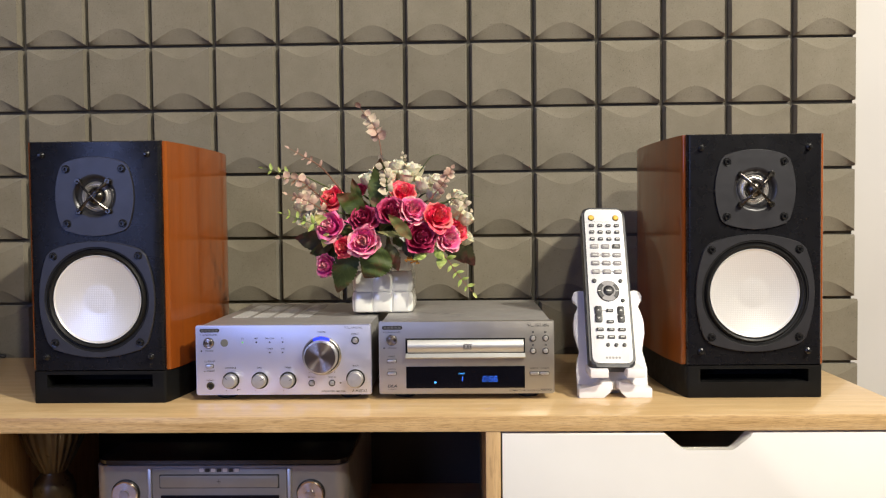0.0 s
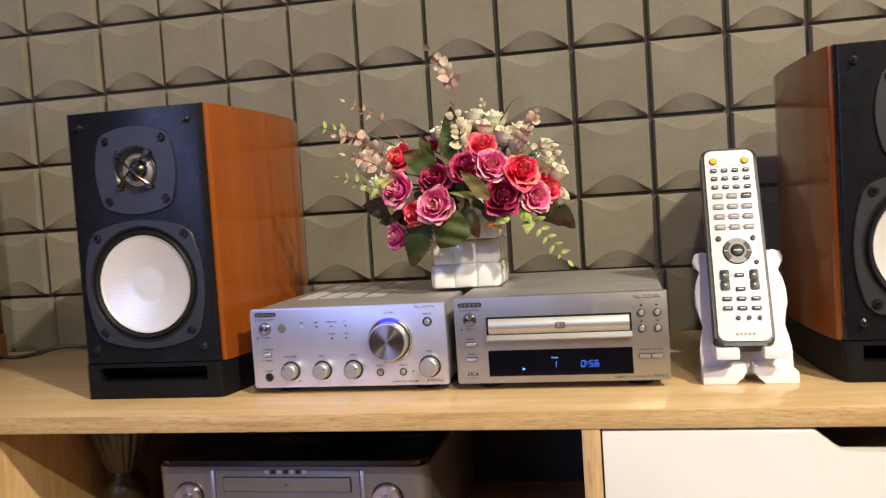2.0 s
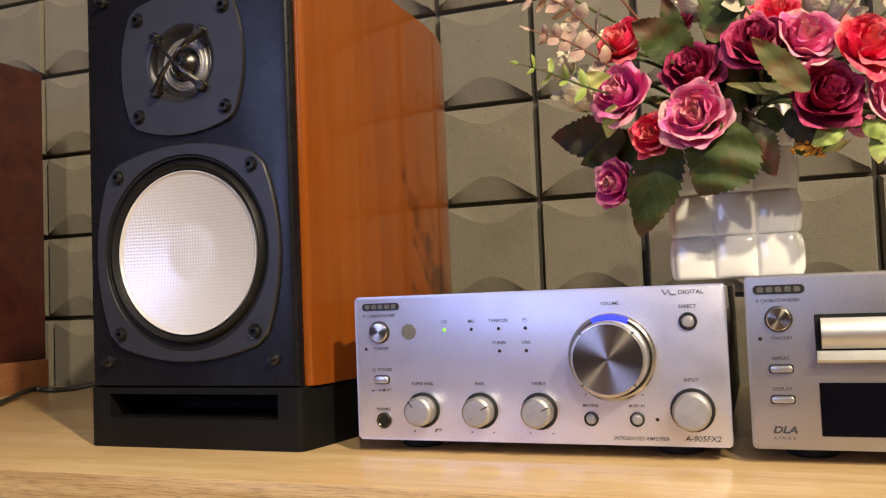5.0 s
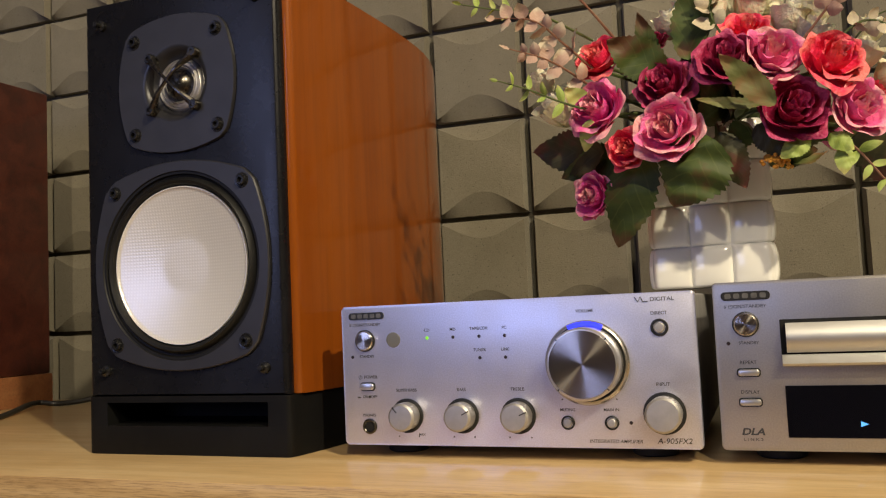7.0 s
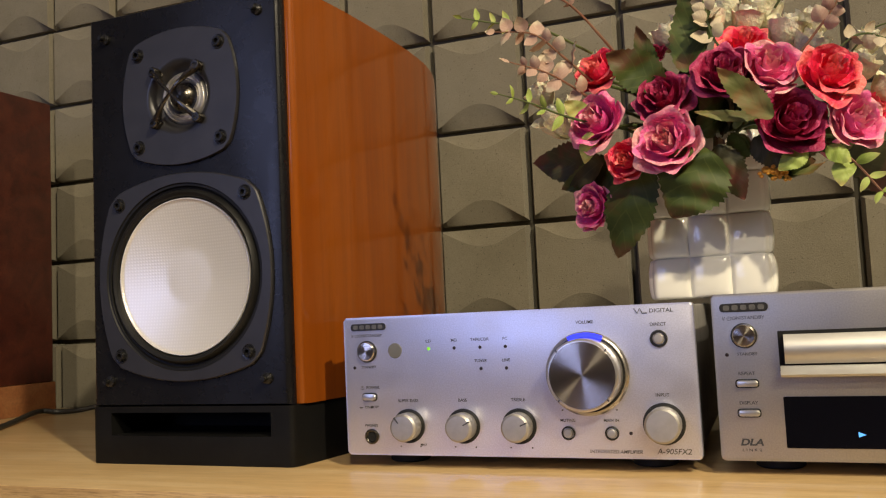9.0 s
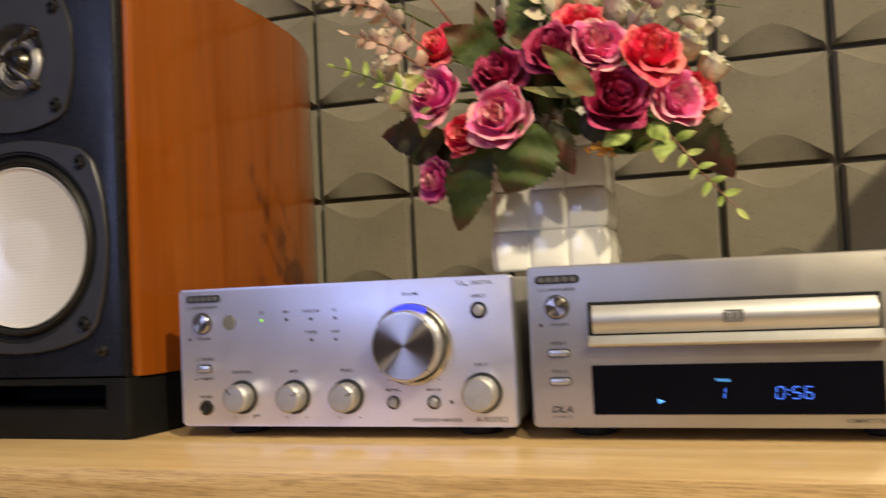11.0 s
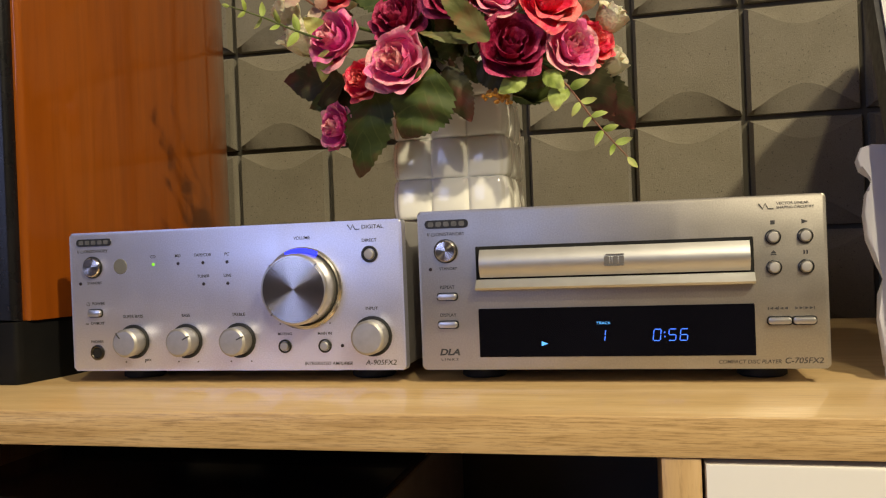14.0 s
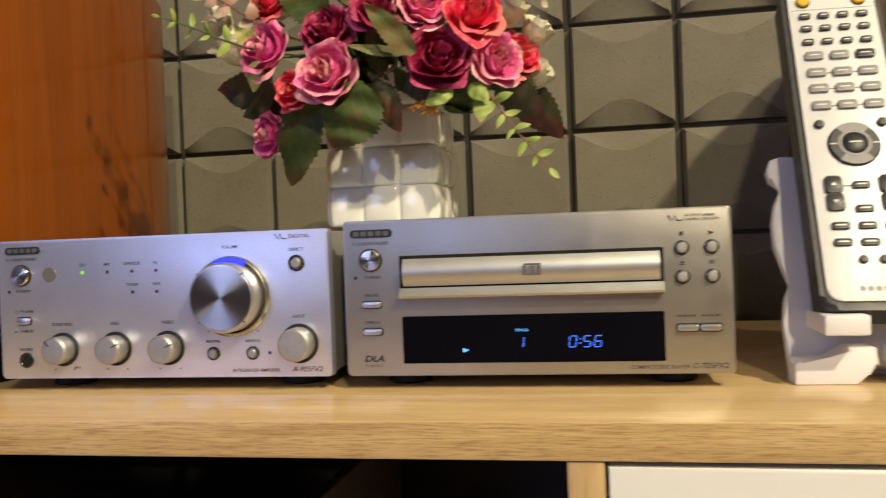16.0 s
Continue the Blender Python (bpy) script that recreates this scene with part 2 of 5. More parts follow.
BLACK_SATIN = surf("black_satin_baffle", (0.005, 0.005, 0.006), (0.008, 0.008, 0.01), 30, (0.25, 0.31), 0, 0, 900, spec=0.34)
BLACK_BASE = surf("black_plinth", (0.005, 0.005, 0.005), (0.008, 0.008, 0.008), 40, (0.42, 0.55), 0, 0.08, 700, spec=0.15)
# Near-black colour stands in for the shade deep inside slots and the socket.
OPENING_SHADE = plain("painted_opening_shade", (0.004, 0.004, 0.004), 0.9)
GREY_PLATE = surf("dark_grey_driver_plate", (0.031, 0.031, 0.035), (0.040, 0.040, 0.045), 60, (0.33, 0.39), 0.35, 0.04, 1500, spec=0.75)
RUBBER = surf("black_rubber_surround", (0.006, 0.006, 0.006), (0.011, 0.011, 0.011), 80, (0.42, 0.55), 0, 0.05, 900, spec=0.3)
CONE = cone_material()
SCREW = surf("black_screw_steel", (0.02, 0.02, 0.022), (0.05, 0.05, 0.05), 300, (0.22, 0.35), 0.7, 0)
WAVEGUIDE = surf("satin_grey_waveguide", (0.026, 0.026, 0.029), (0.034, 0.034, 0.038), 60, (0.30, 0.36), 0.3, 0, spec=0.5)
TWEETER_RING = surf("turned_silver_ring", (0.62, 0.60, 0.57), (0.70, 0.68, 0.65), 120, (0.36, 0.44), 0.9, 0)
GUNMETAL = surf("polished_gunmetal", (0.085, 0.080, 0.07), (0.13, 0.12, 0.105), 90, (0.24, 0.32), 1, 0)
CHROME = plain("satin_chrome", (0.62, 0.6, 0.57), 0.2, 1)
ALU = panel("silver_aluminium_panel", (0.72, 0.73, 0.86), (0.77, 0.78, 0.91))
ALU_WARM = panel("champagne_aluminium_panel", (0.42, 0.395, 0.352), (0.46, 0.435, 0.392))
ALU_TRAY = surf("satin_tray_aluminium", (0.55, 0.55, 0.53), (0.60, 0.60, 0.58), 60, (0.42, 0.47), 0.9, 0.03, 2500)
ALU_BRIGHT = surf("bright_aluminium", (0.70, 0.69, 0.67), (0.75, 0.74, 0.72), 60, (0.32, 0.34), 0.95, 0)
CASE = surf("grey_painted_case", (0.33, 0.32, 0.31), (0.38, 0.37, 0.355), 30, (0.38, 0.5), 0.45, 0.12, 1800)
# Pale colour carries the glint along the raised vent ribs.
RIB_GLINT = surf("pale_vent_rib_glint", (0.50, 0.50, 0.49), (0.56, 0.56, 0.55), 80, (0.4, 0.5), 0.2, 0.05, 900)
BADGE_STROKE = surf("worn_silver_badge", (0.11, 0.11, 0.105), (0.16, 0.16, 0.155), 300, (0.4, 0.5), 0.4, 0)
SPUN = spun("spun_aluminium", (0.86, 0.80, 0.73), 0.18, 0.95)
KNOB = surf("satin_knob_aluminium", (0.47, 0.46, 0.445), (0.53, 0.52, 0.505), 200, (0.50, 0.58), 0.95, 0.02, 3000)
DARK_RING = plain("black_recess", (0.015, 0.015, 0.015), 0.4)
INK = plain("grey_print", (0.04, 0.04, 0.044), 0.6)
INK_LIGHT = plain("silver_print", (0.62, 0.62, 0.6), 0.45, 0.1)
DISPLAY_GLASS = surf("display_glass", (0.003, 0.003, 0.005), (0.004, 0.004, 0.007), 20, (0.08, 0.12), 0, 0, spec=0.2)
BLUE_SEG = glow("blue_display_segments", (0.04, 0.17, 1.0), 2.6)
CYAN_SEG = glow("cyan_display_segments", (0.08, 0.4, 1.0), 2.2)
BLUE_LAMP = glow("blue_ring_light", (0.008, 0.022, 1.0), 3.5)
GREEN_LED = glow("green_led", (0.3, 1.0, 0.05), 1.2)
DARK_LED = plain("unlit_led", (0.02, 0.012, 0.012), 0.3)
FOOT = plain("black_rubber_foot", (0.012, 0.012, 0.012), 0.7)
CERAMIC = surf("white_glazed_ceramic", (0.83, 0.82, 0.74), (0.87, 0.86, 0.78), 30, (0.1, 0.18), 0, 0.03, 120, coat=0.4)
STAND_WHITE = surf("white_lacquered_board", (0.80, 0.78, 0.79), (0.84, 0.82, 0.83), 40, (0.35, 0.5), 0, 0.06, 500)
REMOTE_FACE = surf("pearl_white_remote_face", (0.74, 0.74, 0.73), (0.79, 0.79, 0.78), 60, (0.28, 0.38), 0.1, 0.03, 900)
REMOTE_BODY = surf("charcoal_remote_shell", (0.02, 0.02, 0.023), (0.035, 0.035, 0.038), 80, (0.35, 0.5), 0, 0.1, 900)
KEY_DARK = surf("dark_grey_key", (0.012, 0.012, 0.014), (0.02, 0.02, 0.022), 200, (0.4, 0.5), 0, 0)
KEY_GREY = surf("mid_grey_key", (0.22, 0.21, 0.21), (0.26, 0.25, 0.25), 200, (0.4, 0.5), 0, 0)
KEY_YELLOW = plain("yellow_key", (0.72, 0.42, 0.03), 0.35)
CABLE = plain("black_cable_jacket", (0.012, 0.012, 0.012), 0.45)
BRONZE = surf("aged_bronze_glaze", (0.035, 0.024, 0.012), (0.07, 0.05, 0.022), 40, (0.25, 0.4), 0.4, 0.2, 200)
MINI_SILVER = surf("silver_grey_plastic", (0.27, 0.265, 0.26), (0.31, 0.305, 0.30), 30, (0.30, 0.40), 0.5, 0.03, 1200)
MINI_BLACK = plain("gloss_black_top", (0.008, 0.008, 0.009), 0.12, 0, 0.5)
MAGENTA = petal_material("magenta_petals", (0.86, 0.10, 0.41), (0.97, 0.43, 0.48), (0.54, 0.025, 0.21))
PINK = petal_material("pink_petals", (0.94, 0.17, 0.43), (0.99, 0.50, 0.50), (0.70, 0.05, 0.30))
CORAL = petal_material("coral_red_petals", (0.90, 0.036, 0.12), (0.97, 0.24, 0.23), (0.58, 0.010, 0.045))
BURGUNDY = petal_material("burgundy_petals", (0.33, 0.012, 0.062), (0.58, 0.07, 0.19), (0.10, 0.003, 0.016))
CREAM = petal_material("cream_petals", (0.86, 0.80, 0.56), (0.92, 0.88, 0.72), (0.70, 0.66, 0.32))
LEAF = leaf_material("dark_green_leaf", (0.032, 0.052, 0.012), (0.062, 0.088, 0.02), (0.15, 0.17, 0.06), (0.11, 0.055, 0.025))
LEAF_BROWN = leaf_material("bronzed_leaf", (0.03, 0.035, 0.015), (0.062, 0.06, 0.026), (0.12, 0.12, 0.06), (0.12, 0.04, 0.03))
LEAF_OLIVE = leaf_material("olive_leaf", (0.08, 0.10, 0.03), (0.14, 0.15, 0.05), (0.22, 0.22, 0.1), (0.22, 0.12, 0.05))
LEAF_LIME = leaf_material("lime_leaf", (0.24, 0.33, 0.06), (0.36, 0.45, 0.12), (0.5, 0.55, 0.25), (0.45, 0.42, 0.15))
LEAF_BLUSH = leaf_material("blush_leaf", (0.40, 0.25, 0.19), (0.48, 0.32, 0.25), (0.66, 0.5, 0.42), (0.58, 0.5, 0.36))
LEAF_CREAM = leaf_material("cream_leaf", (0.44, 0.37, 0.25), (0.55, 0.47, 0.34), (0.8, 0.75, 0.65), (0.66, 0.6, 0.4))
STEM = surf("green_stem", (0.06, 0.09, 0.025), (0.1, 0.12, 0.04), 60, (0.5, 0.6))
STEM_RED = surf("reddish_stem", (0.18, 0.07, 0.04), (0.25, 0.12, 0.07), 60, (0.5, 0.6))
BERRY = surf("orange_berries", (0.60, 0.24, 0.02), (0.75, 0.38, 0.05), 300, (0.4, 0.5))
WARM_LENS = glow("downlight_lens", SPOT_COLOUR, 6.0, (0.8, 0.8, 0.8))


# ---- mesh tools ----
def part(name, bm, material, parent=None, label="", smooth=35):
    me = bpy.data.meshes.new(name)
    bmesh.ops.recalc_face_normals(bm, faces=bm.faces)
    for f in bm.faces:
        f.smooth = True
    for e in bm.edges:
        e.smooth = len(e.link_faces) == 2 and e.calc_face_angle(0) < radians(smooth)
    bm.to_mesh(me)
    bm.free()
    me.materials.append(material)
    ob = new(name, me)
    ob.parent = parent
    if label:
        ob["label"] = label
    return ob


def thing(name, m, label, category, group="", kind=""):
    ob = new(name)
    ob.empty_display_size = 0.02
    ob.matrix_world = m
    return tagged(ob, label, category, group, kind)


def box(x0, x1, y0, y1, z0, z1, bevel=0.0, seg=2, bm=None):
    bm = bm or bmesh.new()
    r = bmesh.ops.create_cube(bm, size=1)
    for v in r["verts"]:
        v.co = Vector(((x0 + x1) / 2 + v.co.x * (x1 - x0), (y0 + y1) / 2 + v.co.y * (y1 - y0), (z0 + z1) / 2 + v.co.z * (z1 - z0)))
    if bevel:
        es = list({e for v in r["verts"] for e in v.link_edges})
        bmesh.ops.bevel(bm, geom=es, offset=bevel, segments=seg, affect="EDGES", profile=0.5)
    return bm


def prism(outline, d0, d1, plane="xz", bevel=0.0, seg=2, bm=None):
    """A closed outline drawn in a plane and pulled along the third axis from d0 to d1."""
    bm = bm or bmesh.new()

    def at(a, b, d):
        return {"xz": (a, d, b), "xy": (a, b, d), "yz": (d, a, b)}[plane]
    lo = [bm.verts.new(at(a, b, d0)) for a, b in outline]
    hi = [bm.verts.new(at(a, b, d1)) for a, b in outline]
    f0, f1 = bm.faces.new(lo), bm.faces.new(hi)
    k = len(lo)
    for i in range(k):
        bm.faces.new((lo[i], lo[(i + 1) % k], hi[(i + 1) % k], hi[i]))
    if bevel:
        bmesh.ops.bevel(bm, geom=list(f0.edges), offset=bevel, segments=seg, affect="EDGES", profile=0.5)
    return bm


def lathe(profile, seg=48, centre=(0, 0, 0), axis="y", close=False, bm=None):
    """Spins a profile of (radius, distance along the axis)."""
    bm = bm or bmesh.new()
    cx, cy, cz = centre
    rings = []
    for r, d in profile:
        ring = []
        for i in range(1 if r < 1e-6 else seg):
            a = 2 * math.pi * i / seg
            u, w = r * math.cos(a), r * math.sin(a)
            ring.append(bm.verts.new((cx + u, cy + d, cz + w) if axis == "y" else (cx + u, cy + w, cz + d)))
        rings.append(ring)
    for p, q in zip(rings, rings[1:]):
        for i in range(seg):
            j = (i + 1) % seg
            if len(p) == 1 and len(q) > 1:
                bm.faces.new((p[0], q[i], q[j]))
            elif len(q) == 1 and len(p) > 1:
                bm.faces.new((p[i], p[j], q[0]))
            elif len(p) > 1:
                bm.faces.new((p[i], p[j], q[j], q[i]))
    return bm


def bowed(h, c, k=12, cx=0.0, cz=0.0):
    """A square with bowed sides: h from centre to the middle of a side, c to a corner along each axis, corners eased."""
    pts = []
    for turn in range(4):
        side = []
        for i in range(k + 1):
            q = -0.9 + 1.8 * i / k
            side.append((h - (h - c) * q * q, c * q))
        side += [(c * 0.985, c * 0.965)]
        for a, b in side:
            for _ in range(turn):
                a, b = -b, a
            pts.append((cx + a, cz + b))
    return pts


def hole_for(outer, r, cx, cz):
    out = []
    for x, z in outer:
        a = math.atan2(z - cz, x - cx)
        out.append((cx + r * math.cos(a), cz + r * math.sin(a)))
    return out


def round_rect(x0, x1, z0, z1, r, k=6):
    pts = []
    for cx, cz, a0 in ((x1 - r, z1 - r, 0), (x0 + r, z1 - r, 90), (x0 + r, z0 + r, 180), (x1 - r, z0 + r, 270)):
        for i in range(k + 1):
            a = radians(a0 + 90 * i / k)
            pts.append((cx + r * math.cos(a), cz + r * math.sin(a)))
    return pts


def tube(points, radius, seg=8, bm=None):
    bm = bm or bmesh.new()
    pts = [Vector(p) for p in points]
    rings = []
    for i, p in enumerate(pts):
        d = (pts[min(i + 1, len(pts) - 1)] - pts[max(i - 1, 0)]).normalized()
        side = d.cross(Vector((0.3, 0.2, 1)))
        side = side.normalized() if side.length > 1e-4 else Vector((1, 0, 0))
        up = side.cross(d)
        r = radius(i / (len(pts) - 1)) if callable(radius) else radius
        rings.append([bm.verts.new(p + r * (math.cos(2 * math.pi * k / seg) * side + math.sin(2 * math.pi * k / seg) * up)) for k in range(seg)])
    for a, b in zip(rings, rings[1:]):
        for k in range(seg):
            bm.faces.new((a[k], a[(k + 1) % seg], b[(k + 1) % seg], b[k]))
    bm.faces.new(rings[0])
    bm.faces.new(rings[-1])
    return bm


def spline(points, steps=8):
    pts = [Vector(p) for p in points]
    pts = [2 * pts[0] - pts[1]] + pts + [2 * pts[-1] - pts[-2]]
    out = []
    for i in range(1, len(pts) - 2):
        a, b, c, d = pts[i - 1:i + 3]
        for s in range(steps):
            t = s / steps
            out.append(0.5 * (2 * b + (c - a) * t + (2 * a - 5 * b + 4 * c - d) * t * t + (3 * b - a - 3 * c + d) * t ** 3))
    return out + [pts[-2]]


def lettering(body, size, x, y, z, parent, material=None, align="CENTER", lean=0.0, stretch=1.0, weight=0.004):
    cu = bpy.data.curves.new("lettering", "FONT")
    cu.body, cu.size, cu.align_x, cu.align_y, cu.shear, cu.extrude = body, size, align, "CENTER", lean, 0.00008
    cu.offset = size * weight
    tmp = new("lettering", cu)
    me = bpy.data.meshes.new_from_object(tmp.evaluated_get(bpy.context.evaluated_depsgraph_get()))
    bpy.data.objects.remove(tmp)
    bpy.data.curves.remove(cu)
    me.transform(pose(x, y, z, 90) @ Matrix.Diagonal((stretch, 1, 1, 1)))
    me.materials.clear()
    me.materials.append(material or INK)
    ob = new("lettering", me)
    ob.parent = parent
    return ob


# ---- room ----
WY = 1.605
def slab(name, x0, x1, y0, y1, z0, z1, material, label):
    return tagged(part(name, box(x0, x1, y0, y1, z0, z1), material), label, name.split("_")[0], kind="structure")


XL, XR = -2.7, 2.4
slab("floor", XL - 0.1, XR + 0.1, BACK_Y - 0.1, WY + 0.1, -0.1, 0.0, FLOORWOOD, "brown wooden floor boards of the listening room")
slab("ceiling", XL - 0.1, XR + 0.1, BACK_Y - 0.1, WY + 0.1, CEIL, CEIL + 0.1, CEILING, "plain white painted ceiling with recessed downlights")
slab("wall_north", XL - 0.1, XR + 0.1, WY, WY + 0.1, 0, CEIL, WALL, "white painted wall behind the acoustic foam")
slab("wall_west", XL - 0.1, XL, BACK_Y, WY, 0, CEIL, WALL_LOW_BOUNCE, "unseen grey side wall, darkened to cut bounced light")
slab("wall_east", XR, XR + 0.1, BACK_Y, WY, 0, CEIL, WALL_LOW_BOUNCE, "unseen grey side wall, darkened to cut bounced light")
# Unseen back wall, left open around the assumed window.
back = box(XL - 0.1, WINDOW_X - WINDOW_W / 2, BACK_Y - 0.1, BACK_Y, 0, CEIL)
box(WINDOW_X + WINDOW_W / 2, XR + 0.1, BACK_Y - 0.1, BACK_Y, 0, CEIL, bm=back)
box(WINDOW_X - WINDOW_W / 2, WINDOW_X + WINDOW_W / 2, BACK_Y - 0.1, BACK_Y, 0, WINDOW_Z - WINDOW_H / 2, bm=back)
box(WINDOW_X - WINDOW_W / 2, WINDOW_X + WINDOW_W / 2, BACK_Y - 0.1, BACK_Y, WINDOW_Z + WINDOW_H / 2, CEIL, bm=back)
tagged(part("wall_south", back, WALL_LOW_BOUNCE), "unseen grey wall, darkened to cut bounced light, with an assumed window opening", "wall", kind="structure")

# Fittings for the unseen key and for the added fill.
for dx, dy, watts in KEY_AND_FILL_LIGHTS:
    d = thing("ceiling_downlight", pose(dx, dy, CEIL), "unseen round ceiling downlight, one of an inferred key and an added fill", "downlight", "ceiling downlights")
    part("trim_ring", lathe([(0.036, -0.001), (0.038, -0.006), (0.05, -0.005), (0.052, 0.0)], 32, axis="z"), CHROME, d)
    part("lens", lathe([(0.0, -0.001), (0.036, -0.001)], 32, axis="z"), WARM_LENS, d)

# ---- foam wall ----
PX, PZ, GX, GZ = 0.1033, 0.1046, -0.594, 1.0755
foam = thing("acoustic_foam_panel", pose(0, WY, 0), "taupe acoustic foam of square scooped tiles with dark grooves", "acoustic panel", kind="structure")
part("backing", box(GX - 12 * PX - 0.027, GX + 12 * PX - 0.004, -0.016, 0, GZ - 8 * PZ, GZ + 5 * PZ), FOAM_BACK, foam)


def foam_tile_mesh(k=20):
    """A flat square of foam whose edges are bevelled: narrow at the sides and corners, bell-shaped and wide above and below."""
    hx, hz, top, fall, narrow = PX / 2 - 0.0030, PZ / 2 - 0.0028, 0.031, 0.0076, 0.055
    bm = bmesh.new()

    def side(q, p, turn):
        u, w = [(q, -p), (p, q), (-q, p), (-p, -q)][turn]
        return u * hx, w * hz
    arcs = []
    for turn in range(4):
        reach = (0.44, 0.0, 0.34, 0.0)[turn]
        arc, rows = [], []
        for i in range(k + 1):
            q = -1 + 2 * i / k
            bow = (0.5 + 0.5 * math.cos(math.pi * q)) ** 0.6
            row = []
            for m in (0.0, 0.3, 0.65, 1.0):
                along = q * (1 - narrow * (1 - m))
                x, z = side(along, 1 - (narrow + reach * bow) * (1 - m), turn)
                row.append(bm.verts.new((x, -(top - fall * m), z)))
            arc.append(row[0])
            x, z = side(q, 1, turn)
            rows.append((*row, bm.verts.new((x, -0.013, z))))
        for i in range(k):
            for a, b in zip(range(4), range(1, 5)):
                bm.faces.new((rows[i][a], rows[i + 1][a], rows[i + 1][b], rows[i][b]))
        arcs += arc[:-1]
    bm.faces.new(arcs)
    bmesh.ops.remove_doubles(bm, verts=bm.verts, dist=1e-5)
    bmesh.ops.dissolve_degenerate(bm, dist=1e-5, edges=bm.edges)
    return bm


first = part("foam_tile", foam_tile_mesh(), FOAM, foam, smooth=12)
tile_mesh = first.data
bpy.data.objects.remove(first)
rng = random.Random(5)
for r in range(-8, 5):
    for c in range(-12, 12):
        ob = new("foam_tile", tile_mesh)
        ob.parent = foam
        shift = 0.006 if r < -4 else 0.0
        if c == -2:
            ob.scale.x, shift = 1.22, shift - 0.0135
        elif c < -2:
            shift -= 0.027
        ob.location = (GX + (c + 0.5) * PX + shift + rng.uniform(-0.0006, 0.0006), rng.uniform(-0.001, 0.001), GZ + (r + 0.5) * PZ + rng.uniform(-0.0006, 0.0006))

# ---- cabinet ----
TOP, FRONT = 0.58, 1.10
top = thing("cabinet_worktop", pose(0, 0, TOP), "long light oak worktop of the media cabinet", "worktop")
part("board", box(-1.5, 0.50, FRONT + 0.0012, 1.506, -0.017, 0, 0.0006), OAK, top)
part("edge_band", box(-1.5, 0.50, FRONT, FRONT + 0.0011, -0.0168, -0.0003, 0.0004), OAK_EDGE, top)
cab = thing("media_cabinet", pose(0, FRONT, 0), "light oak media cabinet with open compartments and a white drawer", "cabinet")
for x0, x1 in ((-1.5, -1.48), (-0.571, -0.552), (0.037, 0.053), (0.481, 0.5)):
    part("upright_panel", box(x0, x1, 0.001, 0.40, 0.10, TOP - 0.0172, 0.0008), OAK_UP, cab)
part("shelf", box(-0.552, 0.037, 0.012, 0.39, 0.366, 0.385, 0.0008), OAK, cab)
part("shelf", box(-1.48, -0.571, 0.012, 0.39, 0.366, 0.385, 0.0008), OAK, cab)
part("bottom_board", box(-1.48, 0.481, 0.012, 0.39, 0.10, 0.12), OAK, cab)
part("back_panel", box(-1.48, 0.481, 0.39, 0.396, 0.12, TOP - 0.018), SHADED_BOARD, cab)
for lx in (-1.42, -0.5, 0.42):
    for ly in (0.05, 0.34):
        part("leg", lathe([(0.0, 0.0), (0.016, 0.0), (0.022, 0.1), (0.0, 0.1)], 20, (lx, ly, 0), "z"), OAK_UP, cab)
N0, N1, ND = 0.226, 0.321, 0.0195
drawer = thing("drawer", pose(0, FRONT + 0.001, 0), "white lacquered drawer front with a cut-out grip notch", "drawer")
DZ = TOP - 0.0195
notch = [(0.0545, 0.381), (0.4795, 0.381), (0.4795, DZ), (N1, DZ), (N1 - 0.003, DZ - 0.002), (N1 - 0.0165, DZ - 0.016), (N1 - 0.022, DZ - ND), (N0 + 0.024, DZ - ND),
         (N0 + 0.0185, DZ - 0.016), (N0 + 0.003, DZ - 0.002), (N0, DZ), (0.0545, DZ)]
part("drawer_front", prism(notch, 0, 0.018, bevel=0.0012), WHITE_BOARD, drawer)
part("drawer_box", box(0.06, 0.475, 0.0185, 0.36, 0.385, 0.52), OAK, drawer)
low_drawer = thing("drawer", pose(0, FRONT + 0.001, 0), "white lacquered lower drawer front of the cabinet", "drawer")
part("drawer_front", box(0.0545, 0.4795, 0, 0.018, 0.125, 0.378, 0.0012), WHITE_BOARD, low_drawer)


# ---- loudspeakers ----
SIDE = ((0.0, 0.0796), (0.030, 0.0850), (0.070, 0.0897), (0.127, 0.0928), (0.175, 0.0932), (0.215, 0.0905), (0.250, 0.0832), (0.287, 0.0705))


def cabinet_outline(grow=0.0, y0=0.0):
    """Plan of the bowed cabinet: straight front, sides that swell towards the middle and draw in at the back."""
    curve = [p for p in spline([(h + grow, y, 0) for y, h in SIDE], 5) if p.y > y0 + 0.004]
    h0 = SIDE[0][1] + grow + 0.23 * y0
    right = [(h0 - 0.0034, y0), (h0 - 0.0017, y0 + 0.0003), (h0 - 0.0005, y0 + 0.0011), (h0 + 0.0003, y0 + 0.0024)]
    right += [(p.x, p.y) for p in curve]
    right += [(right[-1][0] - 0.002, right[-1][1] + 0.0025), (right[-1][0] - 0.006, right[-1][1] + 0.004)]
    return right + [(-h, y) for h, y in reversed(right)]


